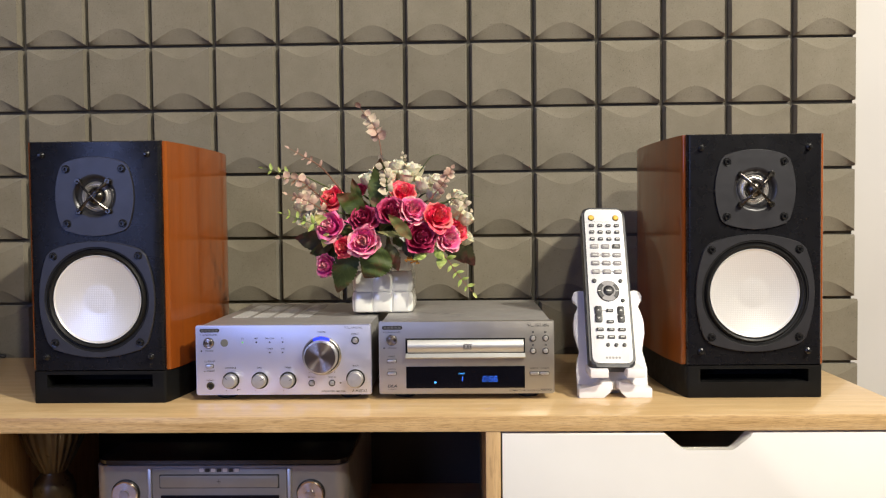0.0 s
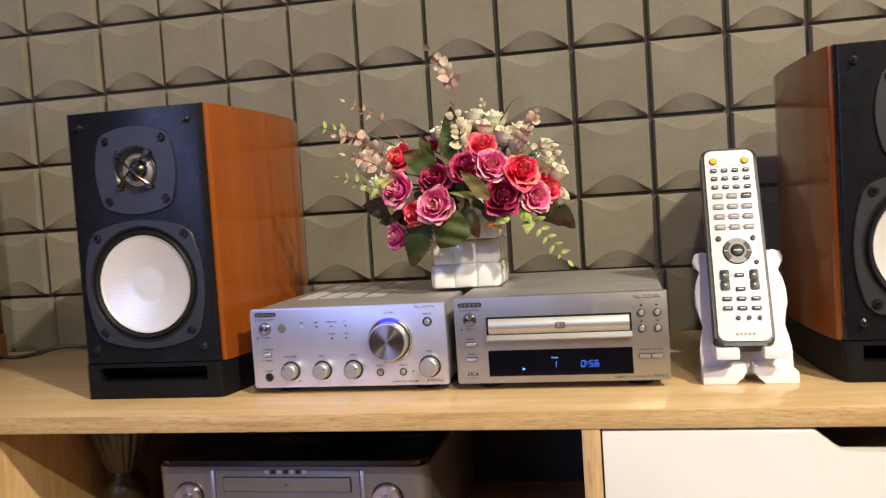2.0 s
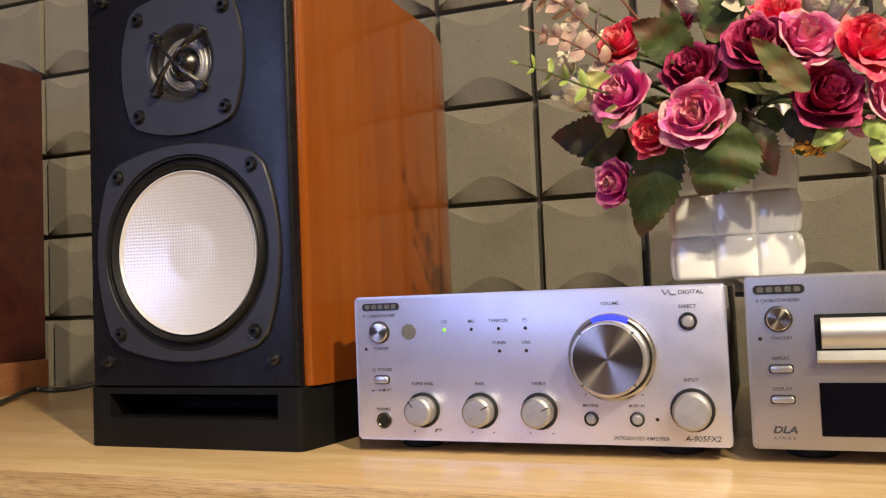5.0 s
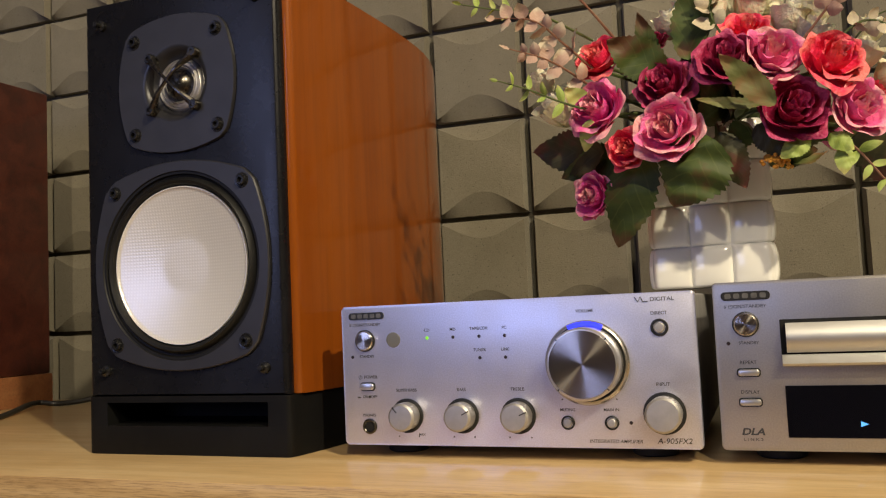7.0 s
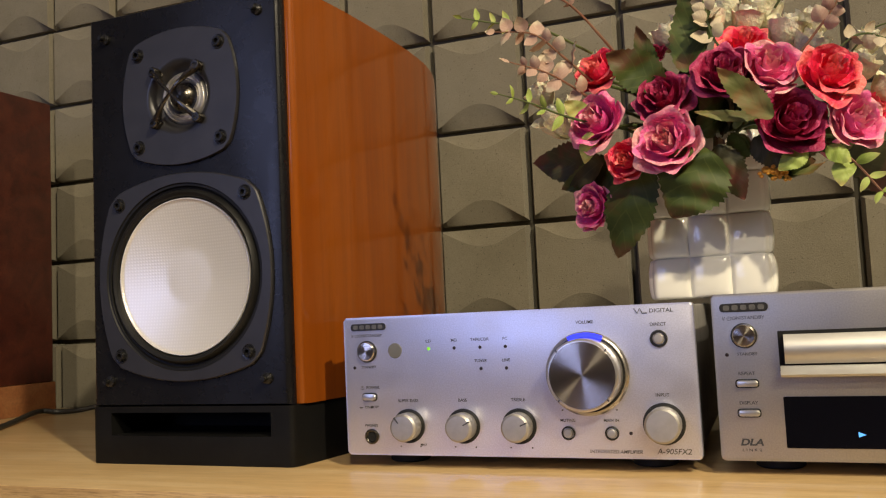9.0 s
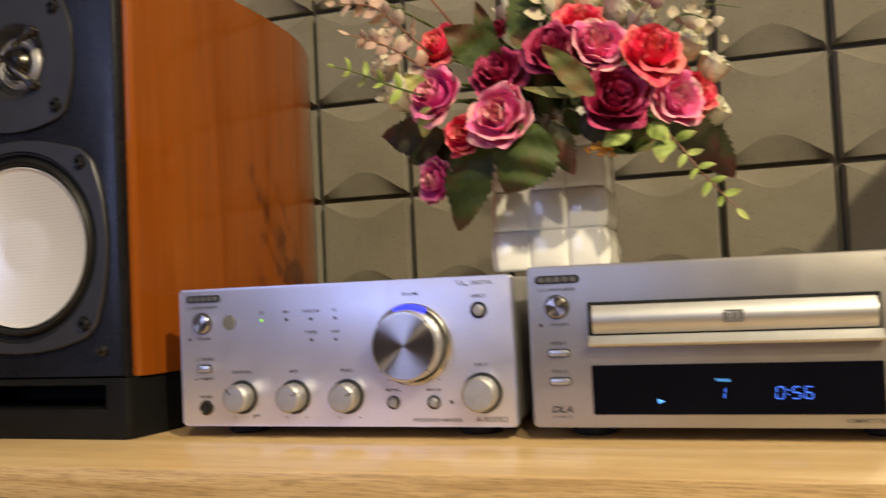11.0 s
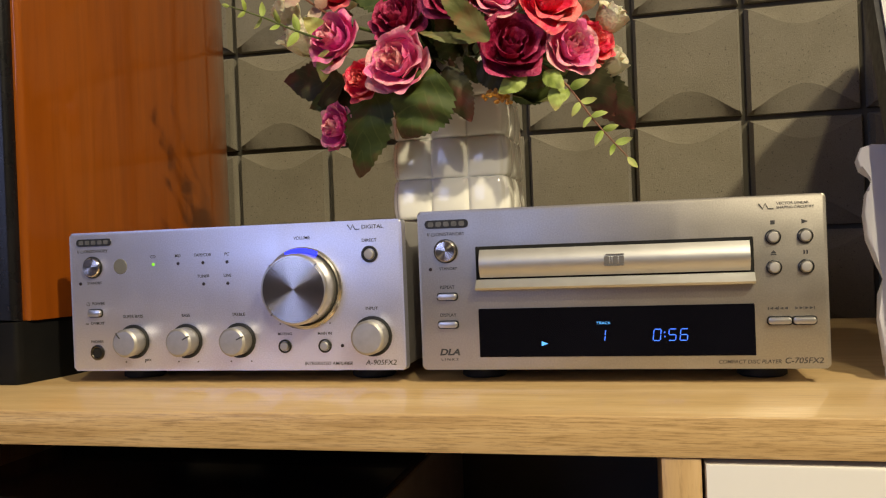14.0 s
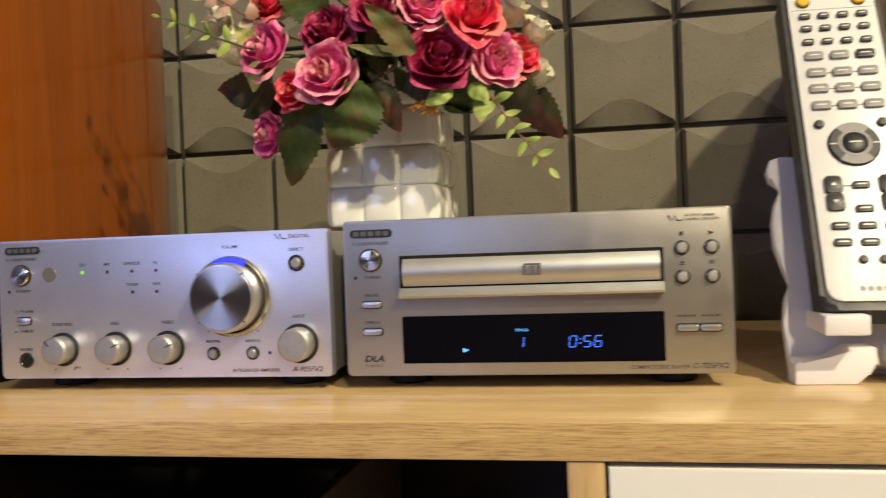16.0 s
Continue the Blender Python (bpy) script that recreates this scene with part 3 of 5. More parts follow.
def ring_plate(outer, inner, front, back=0.0006):
    """A flat plate with a round hole and a slightly eased rim."""
    bm = bmesh.new()
    cx = sum(p[0] for p in outer) / len(outer)
    cz = sum(p[1] for p in outer) / len(outer)
    loops = [[bm.verts.new((x, back, z)) for x, z in outer], [bm.verts.new((x, front + 0.0009, z)) for x, z in outer],
             [bm.verts.new((cx + (x - cx) * 0.990, front, cz + (z - cz) * 0.990)) for x, z in outer],
             [bm.verts.new((x, front, z)) for x, z in inner], [bm.verts.new((x, back + 0.001, z)) for x, z in inner]]
    k = len(outer)
    for a, b in zip(loops, loops[1:]):
        for i in range(k):
            bm.faces.new((a[i], a[(i + 1) % k], b[(i + 1) % k], b[i]))
    return bm


def baffle_mesh():
    """Front board with rounded upright edges and two driver openings."""
    bm = bmesh.new()
    z0, z1 = 0.0377, 0.3045
    loops = []
    for half, y, dz in ((0.0768, 0.0070, 0.0), (0.0768, 0.0042, 0.0), (0.0762, 0.0020, 0.0004), (0.0750, 0.0006, 0.0008), (0.0734, 0.0, 0.0012)):
        loops.append([bm.verts.new(p) for p in ((-half, y, z0 + dz), (half, y, z0 + dz), (half, y, z1 - dz), (-half, y, z1 - dz))])
    for a, b in zip(loops, loops[1:]):
        for i in range(4):
            bm.faces.new((a[i], a[(i + 1) % 4], b[(i + 1) % 4], b[i]))
    rims = [bm.edges.get((loops[-1][i], loops[-1][(i + 1) % 4])) for i in range(4)]
    for r, zc in ((0.0615, 0.1213), (0.0256, 0.2405)):
        ring = [bm.verts.new((r * math.cos(2 * math.pi * i / 48), 0.0, zc + r * math.sin(2 * math.pi * i / 48))) for i in range(48)]
        deep = [bm.verts.new((v.co.x, 0.0069, v.co.z)) for v in ring]
        for i in range(48):
            j = (i + 1) % 48
            rims.append(bm.edges.new((ring[i], ring[j])))
            bm.faces.new((ring[i], ring[j], deep[j], deep[i]))
    bmesh.ops.triangle_fill(bm, edges=rims, use_beauty=True)
    return bm


def loudspeaker(m):
    sp = thing("bookshelf_loudspeaker", m, "bookshelf loudspeaker with black baffle, white woofer cone and cherry sides", "loudspeaker", "pair of bookshelf loudspeakers")
    part("plinth", prism(cabinet_outline(-0.0022), 0, 0.0185, "xy", 0.0008), BLACK_BASE, sp)
    top_half = prism(cabinet_outline(-0.0022), 0.0335, 0.0375, "xy")
    part("plinth_top", top_half, BLACK_BASE, sp)
    for s in (-1, 1):
        out = [(x, y) for x, y in cabinet_outline(-0.0022) if x * s > 0]
        out = out if s > 0 else list(reversed(out))
        part("plinth_cheek", prism([(s * 0.062, 0.0)] + out + [(s * 0.062, 0.29)], 0.0185, 0.0335, "xy"), BLACK_BASE, sp)
    # Solid dark block that paints the shade at the back of the port.
    part("port_slot", box(-0.062, 0.062, 0.05, 0.27, 0.0186, 0.0334), OPENING_SHADE, sp)
    part("cabinet_body", prism(cabinet_outline(0, 0.0072), 0.0377, 0.304, "xy", 0.001), CHERRY, sp, "glossy orange cherry veneer")
    part("baffle", baffle_mesh(), BLACK_SATIN, sp)
    # tweeter
    tz = 0.2405
    plate = part("tweeter_plate", ring_plate(bowed(0.0460, 0.0380, 12, 0, tz), hole_for(bowed(0.0460, 0.0380, 12, 0, tz), 0.0255, 0, tz), -0.0025), GREY_PLATE, sp)
    part("waveguide", lathe([(0.0256, -0.0025), (0.0246, -0.0024), (0.0234, -0.0019), (0.0220, -0.0009), (0.0206, 0.0006), (0.0192, 0.0026), (0.0178, 0.0050)], 64, (0, 0, tz)), WAVEGUIDE, plate, smooth=60)
    part("tweeter_surround", lathe([(0.0179, 0.0050), (0.0172, 0.0034), (0.0162, 0.0026), (0.0153, 0.0044), (0.0144, 0.0024), (0.0134, 0.0020), (0.0126, 0.0044), (0.0117, 0.0022), (0.0106, 0.0040)], 48, (0, 0, tz)), TWEETER_RING, plate)
    part("dome", lathe([(0.0107, 0.0042), (0.0100, 0.0022), (0.0085, -0.0002), (0.0064, -0.0020), (0.0034, -0.0032), (0.0, -0.0036)], 40, (0, 0, tz)), GUNMETAL, plate)
    for sx in (-1, 1):
        for sz in (-1, 1):
            post = Vector((sx * 0.0172, -0.004, tz + sz * 0.0172))
            arm = tube(spline([(0, -0.0105, tz), (sx * 0.008, -0.0095, tz + sz * 0.008), tuple(post)], 5), lambda s: 0.0011 + 0.0021 * s * s, 10)
            part("guard_arm", arm, GUNMETAL, plate)
            part("guard_post", lathe([(0.0, -0.0062), (0.0012, -0.0062), (0.0014, -0.0076), (0.0028, -0.0076), (0.0035, -0.0066), (0.0035, 0.0022)], 20, (post.x, 0, post.z)), GUNMETAL, plate)
            part("screw", screw_mesh(sx * 0.0324, -0.0025, tz + sz * 0.0314), SCREW, plate)
    # woofer
    wz = 0.1213
    frame_ = part("woofer_frame", ring_plate(bowed(0.0678, 0.0562, 16, 0, wz), hole_for(bowed(0.0678, 0.0562, 16, 0, wz), 0.0612, 0, wz), -0.003), GREY_PLATE, sp)
    part("surround", lathe([(0.0613, -0.0026), (0.0606, -0.0020), (0.0592, -0.0020), (0.0584, -0.0004), (0.0572, 0.0000), (0.0564, -0.0024), (0.0548, -0.0040), (0.0530, -0.0030), (0.0519, -0.0004), (0.0512, 0.0002)],
                           72, (0, 0, wz)), RUBBER, frame_)
    cone = [(0.0514, -0.0004), (0.0511, -0.0016), (0.0506, -0.0016), (0.0503, -0.0009)]
    for i in range(1, 25):
        t = i / 24
        cap = 0.0013 * math.cos(math.pi * (1 - t) / 0.36 / 2) if t > 0.64 else 0
        cone.append((0.0503 * (1 - t), -0.0009 + 0.0078 * (1 - (1 - t) ** 1.6) - cap))
    part("cone", lathe(cone, 72, (0, 0, wz)), CONE, frame_, "white woven cone with a shallow dust cap", smooth=60)
    for sx in (-1, 1):
        for sz in (-1, 1):
            part("screw", screw_mesh(sx * 0.0497, -0.003, wz + sz * 0.0502), SCREW, frame_)
            pz = 0.2885 if sz > 0 else 0.0545
            part("grille_peg", lathe([(0.0, -0.007), (0.0016, -0.007), (0.0019, -0.0055), (0.0017, -0.003), (0.0036, -0.002), (0.0038, 0.001)], 16, (sx * 0.0612, 0, pz)), SCREW, sp)
    return sp


def screw_mesh(x, y, z):
    """A socket-head screw in its dished seat."""
    return lathe([(0.0, -0.0002), (0.0015, -0.0002), (0.0017, -0.0025), (0.0029, -0.0025), (0.0035, -0.0014), (0.0037, -0.0003), (0.0048, -0.0005), (0.0052, 0.0003)], 20, (x, y, z))


left_speaker = loudspeaker(pose(-0.4095, 1.173, TOP))
right_speaker = copy_thing(left_speaker, pose(0.3497, 1.185, TOP))

# ---- big dark loudspeaker ----
big = thing("large_loudspeaker", pose(-0.829, 1.474, TOP), "large dark rosewood loudspeaker cabinet on a brown wooden base", "loudspeaker")
part("base", box(-0.235, 0.0015, -0.32, 0.0, 0, 0.034, 0.001), BROWN_WOOD, big)
part("cabinet_body", box(-0.233, 0, -0.318, -0.002, 0.0342, 0.357, 0.0015), ROSEWOOD, big)


# ---- hi-fi units ----
def knob(parent, x, z, r, ring, length, angle=None, name="tone_knob", mat=None):
    part("knob_recess", lathe([(ring, 0.0003), (ring, -0.0006), (ring - 0.0008, -0.0007), (r * 0.9, -0.0002), (r * 0.9, 0.0005)], 40, (x, 0, z)), DARK_RING, parent)
    k = part(name, lathe([(r, 0.0), (r, -length + 0.0012), (r - 0.0012, -length), (r * 0.5, -length - 0.0002), (0.0, -length - 0.0002)], 48, (x, 0, z)), mat or KNOB, parent)
    if angle is not None:
        a = radians(angle)
        bm = box(-0.0003, 0.0003, -length - 0.0005, -length + 0.001, r * 0.45, r * 0.97)
        bmesh.ops.rotate(bm, verts=bm.verts, cent=(0, 0, 0), matrix=Matrix.Rotation(a, 3, "Y"))
        bmesh.ops.translate(bm, verts=bm.verts, vec=(x, 0, z))
        part("pointer", bm, INK, k)
    return k


def round_button(parent, x, z, r, ring, mat=None):
    part("button_ring", lathe([(ring, 0.0003), (ring, -0.0008), (ring - 0.0005, -0.001), (r + 0.0004, -0.0008), (r + 0.0004, 0.0005)], 28, (x, 0, z)), DARK_RING, parent)
    return part("push_button", lathe([(r, 0.0), (r, -0.0018), (r - 0.0005, -0.0024), (0.0, -0.0026)], 28, (x, 0, z)), mat or KNOB, parent)


def pill(parent, x0, x1, z, h):
    part("button_ring", prism(round_rect(x0 - 0.0006, x1 + 0.0006, z - h / 2 - 0.0006, z + h / 2 + 0.0006, h / 2), -0.0005, 0.0004), DARK_RING, parent)
    return part("push_button", prism(round_rect(x0, x1, z - h / 2, z + h / 2, h * 0.42), -0.0022, 0.0, bevel=0.0006), ALU_BRIGHT, parent)


def dot(parent, x, z, r=0.0011, mat=None, name="indicator_lamp"):
    return part(name, lathe([(0.0, -0.0005), (r * 0.7, -0.0004), (r, 0.0002)], 16, (x, 0, z)), mat or DARK_LED, parent)


def badge(parent, x0, x1, z, h):
    """Maker's mark as a plain dark lozenge with a few silver strokes."""
    b = part("maker_badge", prism(round_rect(x0, x1, z - h / 2, z + h / 2, h * 0.45), -0.0006, 0.0002), DARK_RING, parent)
    w = (x1 - x0) / 5.6
    for i in range(5):
        cx = x0 + w * (i + 0.8)
        bm = prism(round_rect(cx - w * 0.36, cx + w * 0.36, z - h * 0.3, z + h * 0.3, h * 0.2), -0.0008, -0.0005)
        part("badge_stroke", bm, BADGE_STROKE, b)


def power_symbol(parent, x, z, r):
    """A broken ring with an upright stroke."""
    ring = [(x + r * math.sin(radians(a)), -0.0001, z + r * math.cos(radians(a))) for a in range(35, 326, 29)]
    bm = tube(ring, r * 0.12, 5)
    tube([(x, -0.0001, z), (x, -0.0001, z + r * 1.15)], r * 0.12, 5, bm)
    part("key_symbol", bm, INK, parent)


def vl_mark(parent, x, z, s):
    part("maker_mark", tube([(x, -0.0002, z + s * 0.4), (x + s * 0.5, -0.0002, z - s * 0.35), (x + s * 0.85, -0.0002, z + s * 0.4), (x + s * 1.2, -0.0002, z - s * 0.35), (x + s * 1.9, -0.0002, z - s * 0.35)], s * 0.08, 5), INK, parent)


def unit_shell(m, width, height, depth, panel_mat, label, category):
    u = thing("hifi_unit", m, label, category)
    z0 = 0.0075
    part("case", box(0.0025, width - 0.0025, 0.007, depth, z0 + 0.0005, z0 + height - 0.0012, 0.0012), CASE, u)
    part("front_panel", prism(round_rect(0, width, z0, z0 + height, 0.0018), 0.0, 0.0072, bevel=0.0012), panel_mat, u)
    for fx in (0.028, width - 0.028):
        for fy in (0.03, depth - 0.03):
            part("foot", lathe([(0.0, 0.0), (0.011, 0.0), (0.0125, 0.001), (0.0125, z0 + 0.001), (0.0, z0 + 0.001)], 24, (fx, fy, 0), "z"), FOOT, u)
    return u, z0


def amplifier(m):
    u, z0 = unit_shell(m, 0.205, 0.0815, 0.262, ALU, "silver integrated amplifier with round knobs and a large volume dial", "amplifier")
    u.name = "amplifier"
    mm = 0.001
    for y in (0.085, 0.168):
        for k in range(4):
            for j in range(5):
                x = 0.020 + k * 0.0262 + j * 0.0042
                part("vent_rib", box(x, x + 0.0022, y, y + 0.072, z0 + 0.0802, z0 + 0.0814, 0.0003, 1), RIB_GLINT, u)
    badge(u, 5 * mm, 28 * mm, z0 + 75.6 * mm, 4.2 * mm)
    lettering("I/", 2.5 * mm, 5.8 * mm, -0.0001, z0 + 70.4 * mm, u)
    lettering("ON/STANDBY", 2.5 * mm, 17.6 * mm, -0.0001, z0 + 70.4 * mm, u)
    power_symbol(u, 8.4 * mm, z0 + 70.4 * mm, 1.0 * mm)
    round_button(u, 15.2 * mm, z0 + 61 * mm, 5.6 * mm, 6.4 * mm, SPUN)
    part("sensor_window", lathe([(0.0, -0.0004), (0.0042, -0.0003), (0.0047, 0.0002)], 32, (33.5 * mm, 0, z0 + 61 * mm)), plain("smoked_sensor", (0.13, 0.13, 0.12), 0.3), u)
    dot(u, 6.5 * mm, z0 + 51.5 * mm)
    lettering("STANDBY", 2.2 * mm, 16 * mm, -0.0001, z0 + 51.7 * mm, u)
    for x, z, word in ((55, 61.5, "CD"), (71, 61.5, "MD"), (86.7, 61.5, "TAPE/CDR"), (101.8, 61.5, "PC"), (86.7, 49.4, "TUNER"), (101.8, 49.4, "LINE")):
        dot(u, x * mm, z0 + z * mm, 0.0011, GREEN_LED if word == "CD" else None)
        lettering(word, 2.4 * mm, x * mm, -0.0001, z0 + (z + 4.4) * mm, u)
    lettering("POWER", 2.5 * mm, 18 * mm, -0.0001, z0 + 39.5 * mm, u)
    power_symbol(u, 11.2 * mm, z0 + 39.5 * mm, 1.1 * mm)
    pill(u, 11.6 * mm, 20.2 * mm, z0 + 34 * mm, 3.8 * mm)
    lettering("ON   OFF", 2.2 * mm, 17 * mm, -0.0001, z0 + 28 * mm, u)
    part("key_symbol", box(9.0 * mm, 11.0 * mm, -0.0002, 0, z0 + 27.4 * mm, z0 + 28.0 * mm), INK, u)
    part("key_symbol", box(16.2 * mm, 17.6 * mm, -0.0002, 0, z0 + 27.3 * mm, z0 + 28.7 * mm), INK, u)
    lettering("MAX", 1.9 * mm, 49.5 * mm, -0.0001, z0 + 6.2 * mm, u)
    lettering("PHONES", 2.2 * mm, 16.2 * mm, -0.0001, z0 + 17.2 * mm, u)
    part("headphone_socket", lathe([(0.0045, 0.0002), (0.0045, -0.0008), (0.0036, -0.0012), (0.003, -0.0008), (0.0028, 0.0)], 28, (16.4 * mm, 0, z0 + 10.8 * mm)), GUNMETAL, u)
    part("socket_hole", lathe([(0.0, -0.0003), (0.0029, -0.0004)], 24, (16.4 * mm, 0, z0 + 10.8 * mm)), OPENING_SHADE, u)
    for x, word, ang in ((40.6, "SUPER BASS", -40), (74.6, "BASS", 62), (107.6, "TREBLE", 66)):
        knob(u, x * mm, z0 + 17 * mm, 8.0 * mm, 9.9 * mm, 0.0102, ang)
        lettering(word, 2.5 * mm, x * mm, -0.0001, z0 + 31.6 * mm, u)
        dot(u, (x - 5.5) * mm, z0 + 5.2 * mm, 0.0005, INK, "scale_mark")
        dot(u, (x + 7) * mm, z0 + 5.2 * mm, 0.0005, INK, "scale_mark")
    # volume
    vx, vz = 147.5 * mm, z0 + 45.4 * mm
    part("volume_ring", lathe([(0.0228, 0.0003), (0.0228, -0.0012), (0.0219, -0.0022), (0.0208, -0.0016), (0.0204, -0.0004), (0.0198, 0.0003)], 64, (vx, 0, vz)), CHROME, u)
    part("volume_recess", lathe([(0.0, -0.0002), (0.0206, -0.0006)], 48, (vx, 0, vz)), DARK_RING, u)
    arc = [(math.cos(radians(a)), math.sin(radians(a))) for a in range(64, 117, 4)]
    part("ring_light", prism([(vx + 0.0222 * c, vz + 0.0222 * s) for c, s in arc] + [(vx + 0.0197 * c, vz + 0.0197 * s) for c, s in reversed(arc)], -0.0026, -0.0004), BLUE_LAMP, u, "glowing blue arc above the dial")
    dial = part("volume_knob", lathe([(0.0194, 0.0), (0.0194, -0.0122), (0.0191, -0.0134), (0.0184, -0.0142), (0.0177, -0.0143)], 72, (vx, 0, vz)), ALU_BRIGHT, u)
    part("dial_face", lathe([(0.0178, -0.0141), (0.0177, -0.0145), (0.0, -0.0145)], 72, (vx, 0, vz)), SPUN, dial, "spun aluminium face with radial sheen")
    for i in range(4):
        a = radians(45 + 90 * i)
        bm = box(-0.0004, 0.0004, -0.01445, -0.0125, 0.0178, 0.0192)
        bmesh.ops.rotate(bm, verts=bm.verts, cent=(0, 0, 0), matrix=Matrix.Rotation(a, 3, "Y"))
        bmesh.ops.translate(bm, verts=bm.verts, vec=(vx, 0, vz))
        part("dial_mark", bm, CHROME, dial)
    lettering("VOLUME", 2.5 * mm, vx, -0.0001, z0 + 73.2 * mm, u)
    for a in (-127, -53):
        dot(u, vx + 0.0245 * math.cos(radians(a)), vz + 0.0245 * math.sin(radians(a)), 0.0005, INK, "scale_mark")
    vl_mark(u, 174.5 * mm, z0 + 78 * mm, 3.6 * mm)
    lettering("DIGITAL", 2.9 * mm, 182.4 * mm, -0.0001, z0 + 77.8 * mm, u, align="LEFT", stretch=1.15)
    lettering("DIRECT", 2.5 * mm, 186.6 * mm, -0.0001, z0 + 70.5 * mm, u)
    round_button(u, 186.6 * mm, z0 + 63 * mm, 2.8 * mm, 4.6 * mm)
    lettering("INPUT", 2.5 * mm, 186.6 * mm, -0.0001, z0 + 33.4 * mm, u)
    knob(u, 186.6 * mm, z0 + 18.4 * mm, 9.2 * mm, 11.0 * mm, 0.0105, None, "input_knob")
    for x, word in ((135.3, "MUTING"), (159, "MAIN IN")):
        round_button(u, x * mm, z0 + 13.4 * mm, 2.5 * mm, 3.8 * mm)
        lettering(word, 2.2 * mm, x * mm, -0.0001, z0 + 20.2 * mm, u)
    dot(u, 169 * mm, z0 + 13.4 * mm)
    lettering("INTEGRATED AMPLIFIER", 2.6 * mm, 174.5 * mm, -0.0001, z0 + 3.6 * mm, u, align="RIGHT", lean=0.2)
    lettering("A-905FX2", 4.0 * mm, 199.5 * mm, -0.0001, z0 + 4.0 * mm, u, align="RIGHT", lean=0.2, stretch=1.05)
    return u


SEGMENTS = {"0": "abcdef", "5": "acdfg", "6": "acdefg", "1": "bc"}


def seven_segment(ch, x, z, w, h, parent):
    t = h * 0.075
    half = h / 2
    shapes = {"a": (0, w, h, h), "g": (0, w, half, half), "d": (0, w, 0, 0), "f": (0, 0, half, h), "e": (0, 0, 0, half), "b": (w, w, half, h), "c": (w, w, 0, half)}
    bm = bmesh.new()
    for s in SEGMENTS[ch]:
        x0, x1, z0, z1 = shapes[s]
        gap = t * 0.7
        if z0 == z1:
            pts = [(x0 + gap, z0 - t / 2), (x1 - gap, z0 - t / 2), (x1 - gap, z0 + t / 2), (x0 + gap, z0 + t / 2)]
        else:
            pts = [(x0 - t / 2, z0 + gap), (x0 + t / 2, z0 + gap), (x0 + t / 2, z1 - gap), (x0 - t / 2, z1 - gap)]
        prism([(x + a + b * 0.12, z + b) for a, b in pts], -0.0007, -0.0005, bm=bm)
    return part("digit", bm, BLUE_SEG, parent)


def cd_player(m):
    u, z0 = unit_shell(m, 0.203, 0.0845, 0.262, ALU_WARM, "champagne silver compact disc player with a lit blue display", "disc player")
    u.name = "disc_player"
    mm = 0.001
    badge(u, 4 * mm, 27.5 * mm, z0 + 77.4 * mm, 4.4 * mm)
    lettering("I/", 2.5 * mm, 5.8 * mm, -0.0001, z0 + 72 * mm, u)
    lettering("ON/STANDBY", 2.5 * mm, 17.6 * mm, -0.0001, z0 + 72 * mm, u)
    power_symbol(u, 8.4 * mm, z0 + 72 * mm, 1.0 * mm)
    round_button(u, 15 * mm, z0 + 63 * mm, 5.6 * mm, 6.4 * mm, SPUN)
    dot(u, 6.2 * mm, z0 + 53.5 * mm)
    lettering("STANDBY", 2.2 * mm, 16 * mm, -0.0001, z0 + 53.6 * mm, u)
    for z, word in ((38.8, "REPEAT"), (24, "DISPLAY")):
        pill(u, 9.9 * mm, 20.1 * mm, z0 + z * mm, 3.2 * mm)
        lettering(word, 2.4 * mm, 15 * mm, -0.0001, z0 + (z + 5) * mm, u)
    lettering("DLA", 4.6 * mm, 15 * mm, -0.00015, z0 + 9.2 * mm, u, lean=0.25, stretch=1.25, weight=0.035)
    lettering("L I N K 2", 1.9 * mm, 15 * mm, -0.0001, z0 + 5.4 * mm, u, stretch=1.3)
    # disc tray
    part("tray_slot", prism(round_rect(31.0 * mm, 169.5 * mm, z0 + 44.5 * mm, z0 + 64.8 * mm, 0.6 * mm), -0.0003, 0.0005), OPENING_SHADE, u)
    door = bmesh.new()
    prof = []
    for i in range(11):
        s = i / 10
        prof.append((-0.0018 - 0.0042 * math.sin(math.pi * (0.08 + 0.84 * s)), z0 + (48.4 + 14.6 * s) * mm))
    prof += [(0.0, z0 + 63.0 * mm), (0.0, z0 + 48.4 * mm)]
    prism(prof, 33.6 * mm, 167.4 * mm, "yz", bm=door)
    tray = part("tray_door", door, ALU_TRAY, u, "curved bright aluminium disc tray front")
    part("tray_lip", prism([(-0.0052, z0 + 42.0 * mm), (-0.0062, z0 + 43.2 * mm), (-0.0024, z0 + 47.4 * mm), (0.0, z0 + 47.4 * mm), (0.0, z0 + 42.0 * mm)], 31.2 * mm, 169.4 * mm, "yz"), ALU_TRAY, u)
    faint = plain("faint_print", (0.16, 0.155, 0.15), 0.5, 0.4)
    part("disc_mark", box(98.6 * mm, 107.5 * mm, -0.0063, -0.0055, z0 + 58.2 * mm, z0 + 58.8 * mm), faint, tray)
    part("disc_mark", box(97.8 * mm, 107.5 * mm, -0.0063, -0.0055, z0 + 52.7 * mm, z0 + 53.3 * mm), faint, tray)
    for x0, x1 in ((97.8, 100.2), (100.8, 101.5), (102.1, 104.5), (105.1, 107.5)):
        part("disc_mark", prism(round_rect(x0 * mm, x1 * mm, z0 + 53.9 * mm, z0 + 57.6 * mm, 0.3 * mm), -0.0063, -0.0055), faint, tray)
